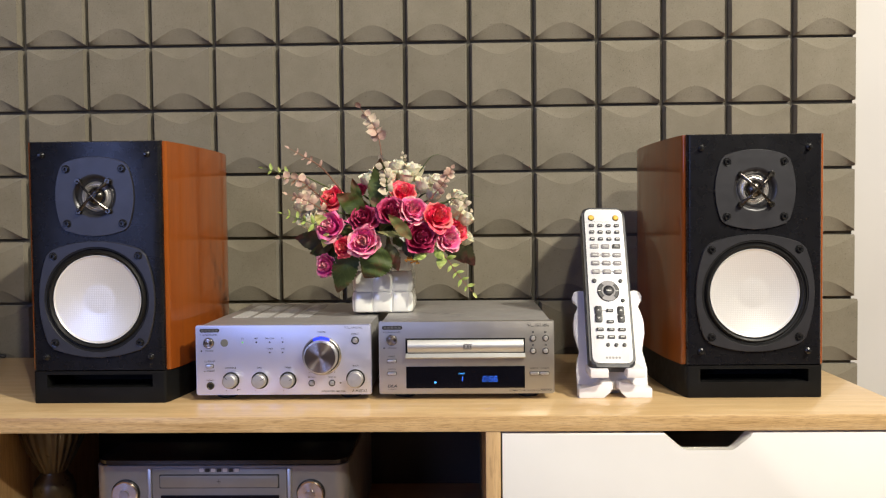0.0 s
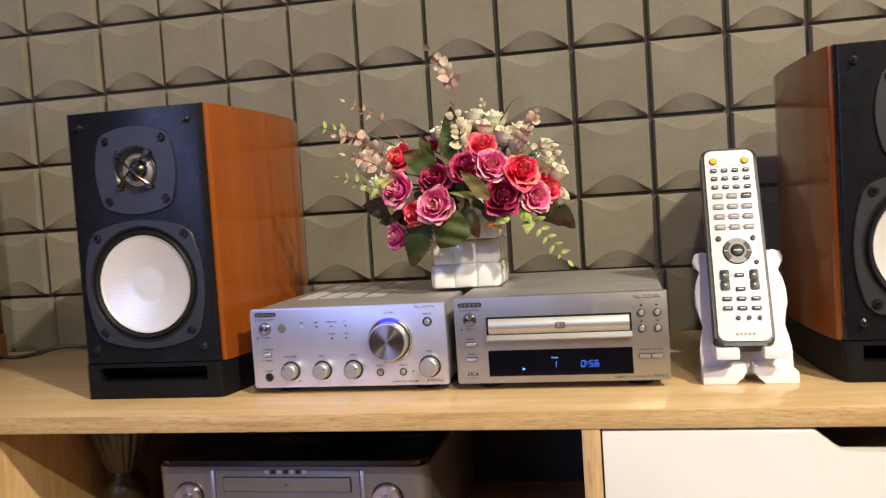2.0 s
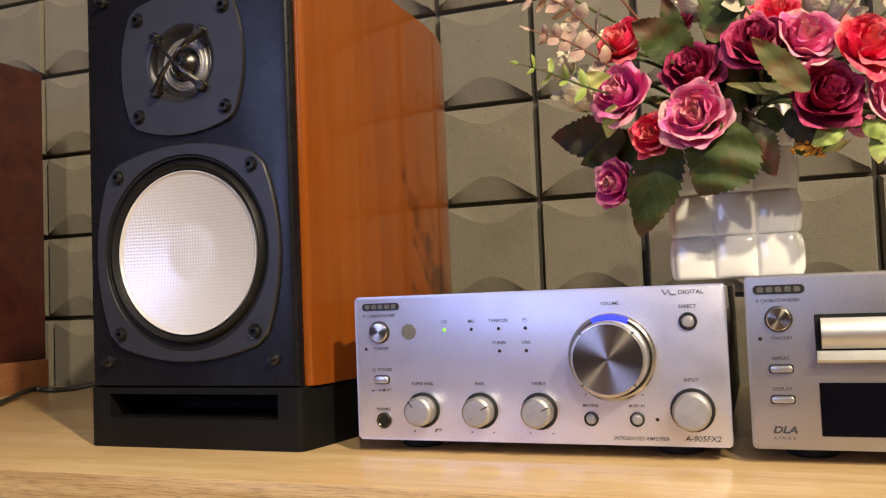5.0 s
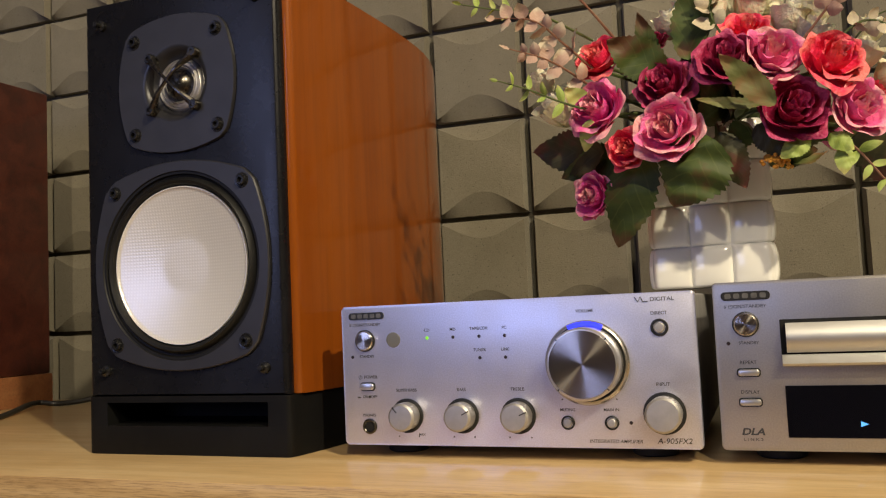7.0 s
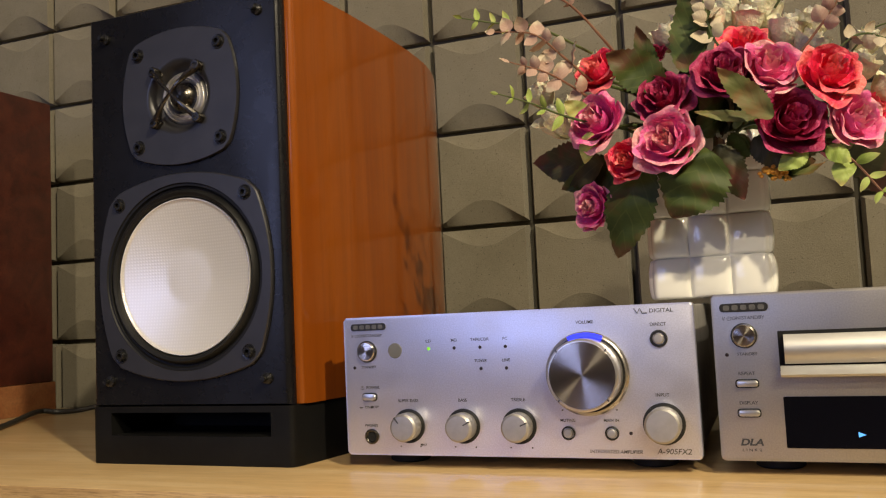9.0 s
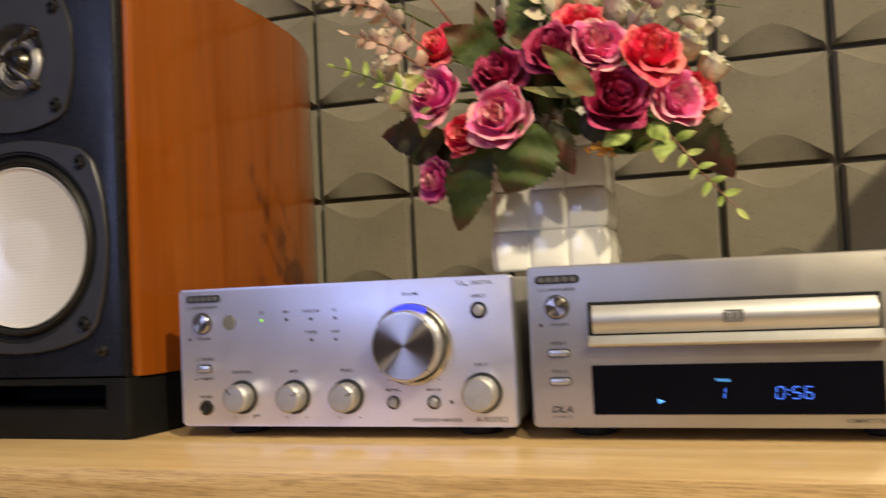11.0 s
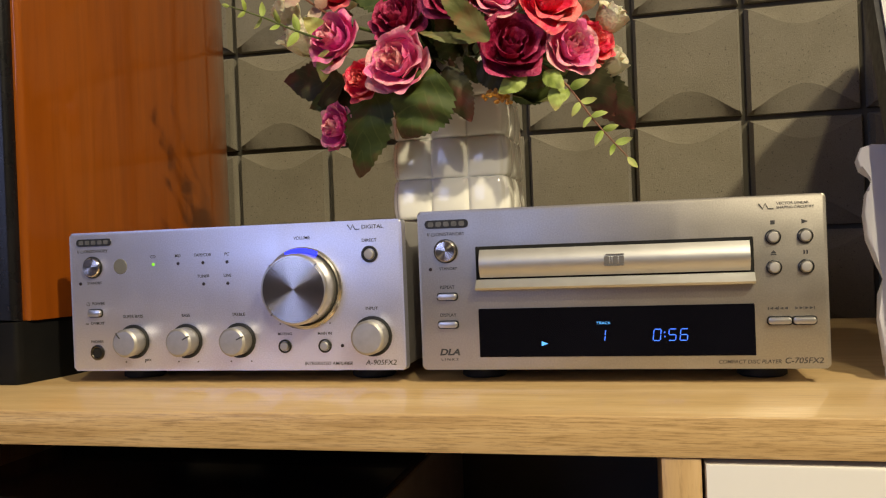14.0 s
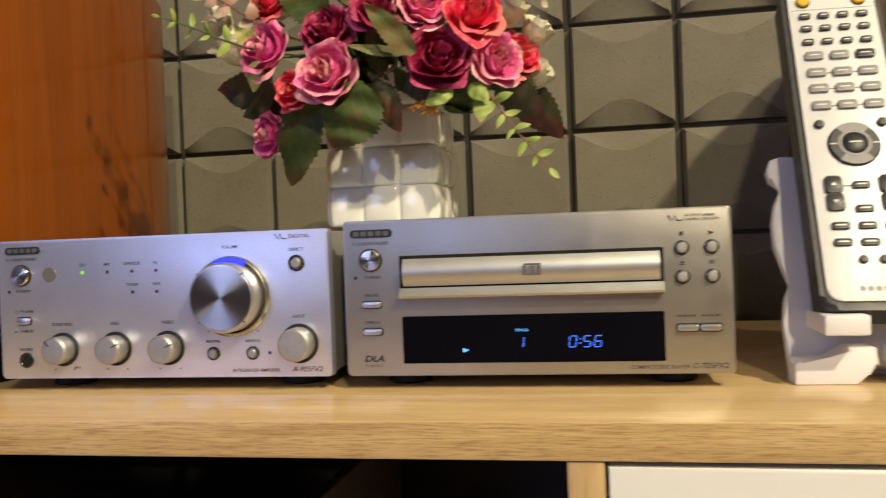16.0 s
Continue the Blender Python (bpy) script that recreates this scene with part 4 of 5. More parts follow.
    # display
    win = part("display_window", prism(round_rect(31.5 * mm, 169 * mm, z0 + 6.6 * mm, z0 + 32 * mm, 0.5 * mm), -0.0004, 0.0003), DISPLAY_GLASS, u, "black glass window with blue characters")
    part("play_symbol", prism([(64.2 * mm, z0 + 12.1 * mm), (67.6 * mm, z0 + 13.4 * mm), (64.2 * mm, z0 + 14.7 * mm)], -0.0007, -0.0005), CYAN_SEG, win)
    lettering("TRACK", 2.0 * mm, 96 * mm, -0.0006, z0 + 23.6 * mm, win, CYAN_SEG, stretch=1.1)
    seven_segment("1", 92.8 * mm, z0 + 14.4 * mm, 3.5 * mm, 5.7 * mm, win)
    seven_segment("0", 120.2 * mm, z0 + 14.4 * mm, 3.5 * mm, 5.7 * mm, win)
    for dz in (2.0, 4.2):
        part("colon_dot", box(125.7 * mm, 126.3 * mm, -0.0007, -0.0005, z0 + (14 + dz) * mm, z0 + (14.7 + dz) * mm), BLUE_SEG, win)
    seven_segment("5", 127.6 * mm, z0 + 14.4 * mm, 3.5 * mm, 5.7 * mm, win)
    seven_segment("6", 133.2 * mm, z0 + 14.4 * mm, 3.5 * mm, 5.7 * mm, win)
    # transport keys
    for x, z, sign in ((178.6, 64.2, "stop"), (193.2, 64.2, "play"), (178.6, 49.4, "eject"), (193.2, 49.4, "pause")):
        round_button(u, x * mm, z0 + z * mm, 2.7 * mm, 3.7 * mm, KNOB)
        X, Z = x * mm, z0 + (z + 7) * mm
        bm = bmesh.new()
        if sign == "stop":
            box(X - 0.001, X + 0.001, -0.0002, 0, Z - 0.001, Z + 0.001, bm=bm)
        elif sign == "play":
            prism([(X - 0.0014, Z - 0.0011), (X + 0.0016, Z), (X - 0.0014, Z + 0.0011)], -0.0002, 0, bm=bm)
        elif sign == "eject":
            prism([(X - 0.0013, Z - 0.0002), (X + 0.0013, Z - 0.0002), (X, Z + 0.0013)], -0.0002, 0, bm=bm)
            box(X - 0.0013, X + 0.0013, -0.0002, 0, Z - 0.0011, Z - 0.0006, bm=bm)
        else:
            box(X - 0.001, X - 0.0003, -0.0002, 0, Z - 0.001, Z + 0.001, bm=bm)
            box(X + 0.0003, X + 0.001, -0.0002, 0, Z - 0.001, Z + 0.001, bm=bm)
        part("key_symbol", bm, INK, u)
    pill(u, 175.0 * mm, 185.6 * mm, z0 + 23.4 * mm, 3.3 * mm)
    pill(u, 186.4 * mm, 196.7 * mm, z0 + 23.4 * mm, 3.3 * mm)
    for x, sgn in ((180, -1), (191.5, 1)):
        bm = bmesh.new()
        for o in (-3.2, -1.2, 1.4, 3.4):
            X, Z = (x + o) * mm, z0 + 29.4 * mm
            prism([(X - sgn * 0.0008, Z - 0.0007), (X + sgn * 0.0009, Z), (X - sgn * 0.0008, Z + 0.0007)], -0.0002, 0, bm=bm)
        bar = (x + sgn * 4.7) * mm
        box(bar - 0.0002, bar + 0.0002, -0.0002, 0, z0 + 28.7 * mm, z0 + 30.1 * mm, bm=bm)
        box((x + 0.0) * mm - 0.00012, (x + 0.0) * mm + 0.00012, -0.0002, 0, z0 + 28.5 * mm, z0 + 30.3 * mm, bm=bm)
        part("key_symbol", bm, INK, u)
    vl_mark(u, 172.5 * mm, z0 + 79.2 * mm, 3.6 * mm)
    lettering("VECTOR LINEAR", 1.9 * mm, 180.6 * mm, -0.0001, z0 + 80.3 * mm, u, align="LEFT", stretch=1.05)
    lettering("SHAPING CIRCUITRY", 1.9 * mm, 180.6 * mm, -0.0001, z0 + 78.3 * mm, u, align="LEFT", stretch=0.95)
    lettering("COMPACT DISC PLAYER", 2.7 * mm, 180.5 * mm, -0.0001, z0 + 3.4 * mm, u, align="RIGHT", lean=0.2)
    lettering("C-705FX2", 4.0 * mm, 199.5 * mm, -0.0001, z0 + 3.8 * mm, u, align="RIGHT", lean=0.2, stretch=1.05)
    return u


amplifier(pose(-0.2983, 1.180, TOP))
cd_player(pose(-0.0842, 1.180, TOP))


# ---- mini system in the compartment ----
def mini_system(m):
    u = thing("mini_stereo", m, "silver-grey mini stereo with a gloss black top inside the compartment", "stereo")
    w, h, d = 0.304, 0.111, 0.27
    z0 = 0.01
    plan = [(x, y) for x, y in round_rect(0, w, 0.0, d, 0.017)]
    part("case", prism(plan, z0, z0 + h - 0.006, "xy", 0.001), MINI_SILVER, u)
    part("top_plate", prism([(0.002 + x * (w - 0.004) / w, 0.002 + y * (d - 0.004) / d) for x, y in plan], z0 + h - 0.0058, z0 + h, "xy", 0.001), MINI_BLACK, u)
    part("centre_panel", prism(round_rect(0.0715, 0.2315, z0 + 0.004, z0 + h - 0.009, 0.001), -0.0022, 0.001, bevel=0.0008), MINI_SILVER, u)
    for x in (0.0680, 0.2350):
        part("chrome_strip", box(x - 0.0025, x + 0.0025, -0.003, 0.001, z0 + 0.004, z0 + h - 0.009, 0.0008), ALU_BRIGHT, u)
    z = z0 + h
    part("disc_slot", prism(round_rect(0.0800, 0.2230, z - 0.032, z - 0.0155, 0.0012), -0.0026, -0.002), DARK_RING, u)
    part("disc_tray", prism(round_rect(0.0812, 0.2218, z - 0.0308, z - 0.0167, 0.0012), -0.0042, -0.002, bevel=0.0008), MINI_SILVER, u)
    part("display_window", prism(round_rect(0.0815, 0.2225, z - 0.085, z - 0.0405, 0.001), -0.0032, -0.002), DISPLAY_GLASS, u)
    for i, x in enumerate((0.1305, 0.1375, 0.1445, 0.1515, 0.1585, 0.1655, 0.1725)):
        part("badge_stroke", prism(round_rect(x - 0.0026, x + 0.0026, z - 0.0125, z - 0.0085, 0.0008), -0.003, -0.002), DARK_RING if i % 2 else ALU_BRIGHT, u)
    part("star_mark", box(0.1490, 0.1540, -0.0044, -0.0041, z - 0.0240, z - 0.0235), DARK_RING, u)
    part("star_mark", box(0.15125, 0.15175, -0.0045, -0.0042, z - 0.0262, z - 0.0212), DARK_RING, u)
    for x in (0.0385, 0.2600):
        knob(u, x, z - 0.039, 0.0155, 0.0172, 0.006, None, "control_dial", SPUN)
        part("push_button", lathe([(0.0, -0.0082), (0.0055, -0.008), (0.006, -0.006)], 32, (x, 0, z - 0.039)), CHROME, u)
    for fx in (0.03, w - 0.03):
        for fy in (0.025, d - 0.025):
            part("foot", lathe([(0.0, 0), (0.012, 0), (0.012, z0 + 0.001), (0, z0 + 0.001)], 20, (fx, fy, 0), "z"), FOOT, u)
    return u


mini_system(pose(-0.4285, 1.193, 0.385))

# ---- bronze vase in the compartment ----
urn = thing("bronze_vase", pose(-0.507, 1.255, 0.385), "dark bronze fluted vase standing in the shadowed compartment", "vase")
bm = lathe([(0.0, 0.0), (0.022, 0.0), (0.024, 0.006), (0.021, 0.02), (0.0245, 0.05), (0.0255, 0.07), (0.022, 0.082), (0.0165, 0.089), (0.016, 0.092)], 40, axis="z")
part("foot_body", bm, BRONZE, urn)
bm = lathe([(0.016, 0.092), (0.019, 0.098), (0.027, 0.112), (0.036, 0.132), (0.042, 0.155), (0.040, 0.155), (0.03, 0.125), (0.0, 0.105)], 144, axis="z")
for v in bm.verts:
    a = math.atan2(v.co.y, v.co.x)
    g = 1 + 0.02 * math.cos(24 * a)
    v.co.x, v.co.y = v.co.x * g, v.co.y * g
part("fluted_bowl", bm, BRONZE, urn)

# ---- cable ----
cable = thing("speaker_cable", pose(0, 0, TOP), "thin black loudspeaker cable lying on the oak worktop", "cable")
part("cable_run", tube(spline([(-1.0, 1.13, 0.003), (-0.80, 1.15, 0.003), (-0.69, 1.20, 0.003), (-0.705, 1.261, 0.003), (-0.757, 1.348, 0.003), (-0.796, 1.418, 0.006), (-0.782, 1.432, 0.004),
                               (-0.768, 1.452, 0.004), (-0.742, 1.482, 0.009), (-0.715, 1.496, 0.006), (-0.70, 1.500, 0.003)], 8), 0.0028, 8), CABLE, cable)

# ---- white ceramic vase ----
def block_vase(m):
    """Square vase pressed into rounded blocks, three across and four high."""
    v = thing("vase", m, "white glazed ceramic square vase with rounded block relief", "vase")
    rows, half, high, per, lev = 4, 0.0368, 0.1055, 240, 120
    bm = bmesh.new()
    rings = []
    for i in range(lev + 1):
        t = i / lev
        z = high * t
        pz = abs(math.sin(math.pi * rows * t)) ** 0.27
        ring = []
        for k in range(per):
            a = 4 * k / per
            sd, f = int(a), a - int(a)
            px = abs(math.sin(math.pi * 3 * f)) ** 0.32
            out = half * (1 - 0.06 * t) + 0.0036 * px * pz - 0.0004 * (1 - pz)
            q = (f - 0.5) * 2
            along = q * (half * (1 - 0.06 * t) + 0.0020 * pz - 0.0008)
            corner = 0.004 * max(0, (abs(q) - 0.9) / 0.1) ** 2
            x, y = [(along, -(out - corner)), (out - corner, along), (-along, out - corner), (-(out - corner), -along)][sd]
            ring.append(bm.verts.new((x, y, z)))
        rings.append(ring)
    rings.append([bm.verts.new((w.co.x * 0.88, w.co.y * 0.88, high)) for w in rings[-1]])
    rings.append([bm.verts.new((w.co.x, w.co.y, 0.02)) for w in rings[-1]])
    for a, b in zip(rings, rings[1:]):
        for k in range(per):
            bm.faces.new((a[k], a[(k + 1) % per], b[(k + 1) % per], b[k]))
    bm.faces.new(rings[0])
    bm.faces.new(rings[-1])
    part("body", bm, CERAMIC, v, smooth=70)
    return v


VASE = Vector((-0.0895, 1.322, 0.6715))
block_vase(pose(*VASE))

# ---- flowers ----
def grid_patch(bm, uv, fn, nu, nv):
    rows = []
    for i in range(nu + 1):
        rows.append([(bm.verts.new(fn(-1 + 2 * i / nu, j / nv)), (i / nu, j / nv)) for j in range(nv + 1)])
    for i in range(nu):
        for j in range(nv):
            f = bm.faces.new([rows[i][j][0], rows[i + 1][j][0], rows[i + 1][j + 1][0], rows[i][j + 1][0]])
            for loop, c in zip(f.loops, (rows[i][j][1], rows[i + 1][j][1], rows[i + 1][j + 1][1], rows[i][j + 1][1])):
                loop[uv].uv = c


def rose_mesh(seed, bud=False):
    """A rose of unit radius that opens along z, petal by petal."""
    g = random.Random(seed)
    bm = bmesh.new()
    uv = bm.loops.layers.uv.new("UVMap")
    # petals in a ring, widest radius, radius and height of the lip
    layers = [(2, 0.13, 0.10, 0.40), (3, 0.26, 0.25, 0.45), (3, 0.44, 0.46, 0.40), (4, 0.66, 0.86, 0.20), (5, 0.86, 1.10, -0.08)]
    if bud:
        layers = [(2, 0.20, 0.14, 0.72), (3, 0.40, 0.34, 0.76), (4, 0.58, 0.74, 0.60)]
    turn = g.uniform(0, 6.28)
    for li, (count, belly, lip, high) in enumerate(layers):
        turn += g.uniform(0.6, 1.1)
        for k in range(count):
            a0 = turn + 2 * math.pi * k / count + g.uniform(-0.2, 0.2)
            wide = (math.pi / count) * g.uniform(1.3, 1.55)
            grow = g.uniform(0.93, 1.07)
            z1 = high + g.uniform(-0.07, 0.07)
            curl, wave, ph = g.uniform(0.06, 0.20) * (0.4 + 0.32 * li), g.uniform(0.03, 0.075), g.uniform(0, 6)
            skew = g.uniform(-0.10, 0.10)
            ruffle = 0.35 if bud else 1.0
            wave *= ruffle

            def fn(u, v):
                v = v * (1 - 0.16 * abs(u) ** 3)
                body = math.sin(math.pi * (0.10 + 0.72 * v ** 0.9)) ** 0.6
                a = a0 + u * wide * body
                rr = grow * (0.18 * (1 - v) ** 2 + 2 * v * (1 - v) * belly * 1.45 + v * v * lip)
                rr *= 1 + 0.09 * u * (li + 1) / 5
                z = -0.80 + (z1 + 0.80) * (v ** 1.25)
                over = max(0.0, v - 0.74) / 0.26
                rr += curl * over ** 2
                z -= 0.8 * curl * over ** 2
                z += (wave * math.sin(3 * u + ph) + skew * u) * v
                rr += wave * math.sin(4 * u + ph * 2) * v + 0.05 * ruffle * math.sin(7 * u + ph) * over
                z += 0.075 * ruffle * math.sin(6 * u + ph * 3) * over
                return rr * math.cos(a), rr * math.sin(a), z
            grid_patch(bm, uv, fn, 15, 9)
    return bm


ROSE_SHAPES = {}


def rose(bouquet, place, radius, material, facing, seed, bud=False, label=""):
    key = (material.name, seed % 3, bud)
    if key not in ROSE_SHAPES:
        first_rose = part("rose", rose_mesh(seed % 3 + 10 * bud, bud), material, bouquet, smooth=180)
        ROSE_SHAPES[key] = first_rose.data
        ob = first_rose
    else:
        ob = new("rose", ROSE_SHAPES[key])
        ob.parent = bouquet
    q = Vector(facing).to_track_quat("Z", "Y").to_matrix().to_4x4()
    spin = Matrix.Rotation(seed * 1.7, 4, "Z")
    ob.matrix_basis = Matrix.Translation(place) @ q @ spin @ Matrix.Scale(radius, 4)
    if label:
        ob["label"] = label
    return ob


def leaf_into(bm, uv, base, tip, width, side, bend=0.15, teeth=13, seg=39, fold=0.25):
    base, tip = Vector(base), Vector(tip)
    along = tip - base
    length = along.length
    d = along.normalized()
    side = (Vector(side) - Vector(side).dot(d) * d).normalized()
    up = d.cross(side)

    def fn(u, v):
        w = width / 2 * (math.sin(math.pi * min(1, v ** 0.8 * 0.98 + 0.02)) ** 0.8)
        tooth = 1 + (0.2 * ((v * teeth) % 1) if abs(u) > 0.99 and teeth else 0)
        c = base + along * v + side * (u * w * tooth)
        return c + up * (bend * length * math.sin(math.pi * v) - fold * w * abs(u) + 0.04 * width * math.sin(v * 17 + u * 2))
    grid_patch(bm, uv, fn, 6, seg)


def leaf(bouquet, base, tip, width, material, side=(1, 0, 0), bend=0.15, label=""):
    bm = bmesh.new()
    leaf_into(bm, bm.loops.layers.uv.new("UVMap"), base, tip, width, side, bend)
    return part("leaf", bm, material, bouquet, label, smooth=180)


def sprig(bouquet, points, size, material, stem_mat, seed, round_leaf=False, start=0.3, pairs=6, label=""):
    g = random.Random(seed)
    path = spline(points, 8)
    stem = part("sprig", tube(path, lambda s: 0.0009 * (1 - 0.6 * s), 6), stem_mat, bouquet, label)
    bm = bmesh.new()
    uv = bm.loops.layers.uv.new("UVMap")
    n = len(path) - 1
    for i in range(pairs + 1):
        f = start + (1 - start) * i / pairs
        p = path[min(n, int(f * n))]
        d = (path[min(n, int(f * n) + 1)] - path[max(0, int(f * n) - 1)]).normalized()
        for sgn in ((-1, 1) if i < pairs else (0,)):
            out = d.cross(Vector((g.uniform(-0.4, 0.4), -1, g.uniform(-0.4, 0.4)))).normalized() * sgn
            way = (d * (0.5 if sgn else 1) + out + Vector((0, g.uniform(-0.7, 0.4), 0))).normalized()
            ln = size * g.uniform(0.75, 1.15) * (1 - 0.35 * i / pairs)
            leaf_into(bm, uv, p, p + way * ln, ln * (0.85 if round_leaf else 0.42), (g.uniform(-1, 1), g.uniform(-0.3, 0.3), g.uniform(-1, 1)), 0.12, 0, 6)
    part("sprig_leaves", bm, material, stem, smooth=180)
    return stem


HEART = Vector((-0.085, 1.315, 0.745))
flowers = thing("flower_arrangement", pose(*HEART), "artificial roses in magenta, red, burgundy and cream with leafy sprigs", "flowers")


def rel(p):
    return tuple(Vector(p) - HEART)


ROSES = [((-0.153, 1.222, 0.786), 0.0212, MAGENTA), ((-0.108, 1.213, 0.7665), 0.0228, PINK), ((-0.109, 1.224, 0.797), 0.0195, BURGUNDY), ((-0.070, 1.216, 0.806), 0.0210, BURGUNDY),
         ((-0.043, 1.222, 0.807), 0.0210, PINK), ((-0.010, 1.222, 0.798), 0.0205, CORAL), ((-0.033, 1.217, 0.772), 0.0230, BURGUNDY), ((0.003, 1.230, 0.769), 0.0195, PINK),
         ((0.014, 1.262, 0.778), 0.0175, CORAL), ((-0.134, 1.228, 0.758), 0.0150, CORAL), ((-0.164, 1.252, 0.733), 0.0178, MAGENTA), ((-0.057, 1.250, 0.831), 0.0180, CORAL),
         ((-0.150, 1.236, 0.822), 0.0180, CORAL), ((-0.117, 1.262, 0.833), 0.0120, BURGUNDY), ((-0.177, 1.248, 0.795), 0.0140, CREAM),
         ((-0.153, 1.262, 0.827), 0.0135, CREAM), ((-0.068, 1.300, 0.862), 0.0130, CREAM), ((-0.046, 1.290, 0.857), 0.0130, CREAM), ((-0.034, 1.272, 0.838), 0.0115, CREAM),
         ((-0.020, 1.272, 0.826), 0.0110, CREAM), ((0.020, 1.285, 0.768), 0.0110, CREAM), ((0.006, 1.262, 0.806), 0.0105, CREAM), ((-0.092, 1.275, 0.853), 0.0110, CREAM),
         ((-0.079, 1.262, 0.848), 0.0115, CREAM), ((-0.105, 1.272, 0.845), 0.0105, CREAM), ((-0.018, 1.282, 0.842), 0.0110, CREAM), ((0.010, 1.272, 0.822), 0.0100, CREAM),
         ((0.021, 1.275, 0.793), 0.0105, CREAM), ((-0.187, 1.250, 0.812), 0.0100, CREAM), ((-0.056, 1.275, 0.848), 0.0110, CREAM), ((-0.04, 1.40, 0.79), 0.019, CORAL), ((-0.12, 1.40, 0.79), 0.019, PINK), ((-0.08, 1.41, 0.82), 0.018, BURGUNDY), ((-0.155, 1.36, 0.78), 0.018, MAGENTA), ((0.0, 1.36, 0.78), 0.018, PINK)]
for i, (p, r, mat) in enumerate(ROSES):
    out = (Vector(p) - HEART).normalized()
    if mat is CREAM:
        face = (out + Vector((0, -0.15, 0.7))).normalized()
    else:
        face = (out + Vector((0, -0.55, 0.1)) if p[1] < 1.33 else out).normalized()
    centre = Vector(p) - face * r * 0.45
    rose(flowers, rel(centre), r * (1.22 if mat is CREAM else 0.73), mat, face, i, bud=mat is CREAM)
    root = Vector((VASE.x + 0.012 * math.sin(i * 2.1), VASE.y + 0.012 * math.cos(i * 1.3), 0.76))
    mid = (root + centre) / 2 + Vector((0, 0, 0.012))
    part("stem", tube(spline([rel(root), rel(mid), rel(centre - face * r * 0.6)], 5), 0.0012, 6), STEM, flowers)

for base, tip, w, mat, side, bend in (
        ((-0.122, 1.243, 0.757), (-0.1435, 1.262, 0.699), 0.031, LEAF, (1, -0.2, -0.3), 0.10), ((-0.082, 1.226, 0.756), (-0.106, 1.236, 0.719), 0.040, LEAF, (1, -0.1, -0.5), 0.10),
        ((-0.078, 1.236, 0.760), (-0.065, 1.243, 0.727), 0.018, LEAF_BROWN, (1, 0, 0.3), 0.1), ((-0.148, 1.252, 0.758), (-0.199, 1.275, 0.768), 0.028, LEAF_BROWN, (0.2, -0.3, 1), 0.12),
        ((-0.135, 1.25, 0.757), (-0.180, 1.272, 0.748), 0.022, LEAF, (0.2, -0.4, 1), 0.12), ((-0.002, 1.295, 0.770), (0.030, 1.335, 0.728), 0.026, LEAF_BROWN, (1, -0.3, 0.5), 0.12),
        ((-0.005, 1.262, 0.766), (0.018, 1.300, 0.733), 0.024, LEAF_BROWN, (1, -0.4, 0.5), 0.1), ((-0.047, 1.2105, 0.767), (-0.074, 1.203, 0.797), 0.014, LEAF_OLIVE, (1, -0.2, 0.8), 0.1),
        ((-0.052, 1.222, 0.771), (-0.088, 1.212, 0.776), 0.007, LEAF_OLIVE, (0, 0.3, 1), 0.08), ((-0.093, 1.238, 0.806), (-0.085, 1.236, 0.866), 0.024, LEAF, (1, -0.3, 0), 0.1),
        ((-0.106, 1.238, 0.800), (-0.138, 1.228, 0.822), 0.024, LEAF, (0.5, -0.2, 1), 0.1), ((-0.113, 1.245, 0.80), (-0.121, 1.245, 0.842), 0.014, LEAF, (1, -0.2, 0), 0.1),
        ((-0.058, 1.238, 0.762), (-0.042, 1.236, 0.742), 0.015, LEAF_BROWN, (1, 0, 0.5), 0.1), ((-0.030, 1.235, 0.752), (-0.046, 1.232, 0.741), 0.012, LEAF_LIME, (1, 0, -0.4), 0.1),
        ((-0.020, 1.236, 0.752), (-0.008, 1.234, 0.742), 0.010, LEAF_LIME, (1, 0, 0.5), 0.1), ((-0.012, 1.24, 0.745), (-0.014, 1.236, 0.729), 0.010, LEAF_LIME, (1, 0, 0), 0.1),
        ((-0.15, 1.228, 0.775), (-0.156, 1.235, 0.757), 0.010, LEAF_LIME, (1, 0, 0), 0.1), ((-0.152, 1.236, 0.785), (-0.166, 1.232, 0.797), 0.012, LEAF_LIME, (1, 0, 1), 0.1)):
    leaf(flowers, rel(base), rel(tip), w, mat, side, bend)
g = random.Random(11)
for i in range(40):
    a, b = g.uniform(0, 2 * math.pi) if i < 30 else g.uniform(math.pi * 1.05, math.pi * 1.95), g.uniform(0.05, 1.2)
    d = Vector((math.cos(a) * math.cos(b), math.sin(a) * math.cos(b), math.sin(b) * 0.8)).normalized()
    start = HEART + Vector((0.005, -0.01, 0.01)) + d * 0.03
    leaf(flowers, rel(start), rel(start + d * g.uniform(0.035, 0.048)), g.uniform(0.016, 0.026), g.choice((LEAF, LEAF, LEAF_BROWN, LEAF_OLIVE)), (g.uniform(-1, 1), g.uniform(-1, 1), g.uniform(-1, 1)), 0.15)

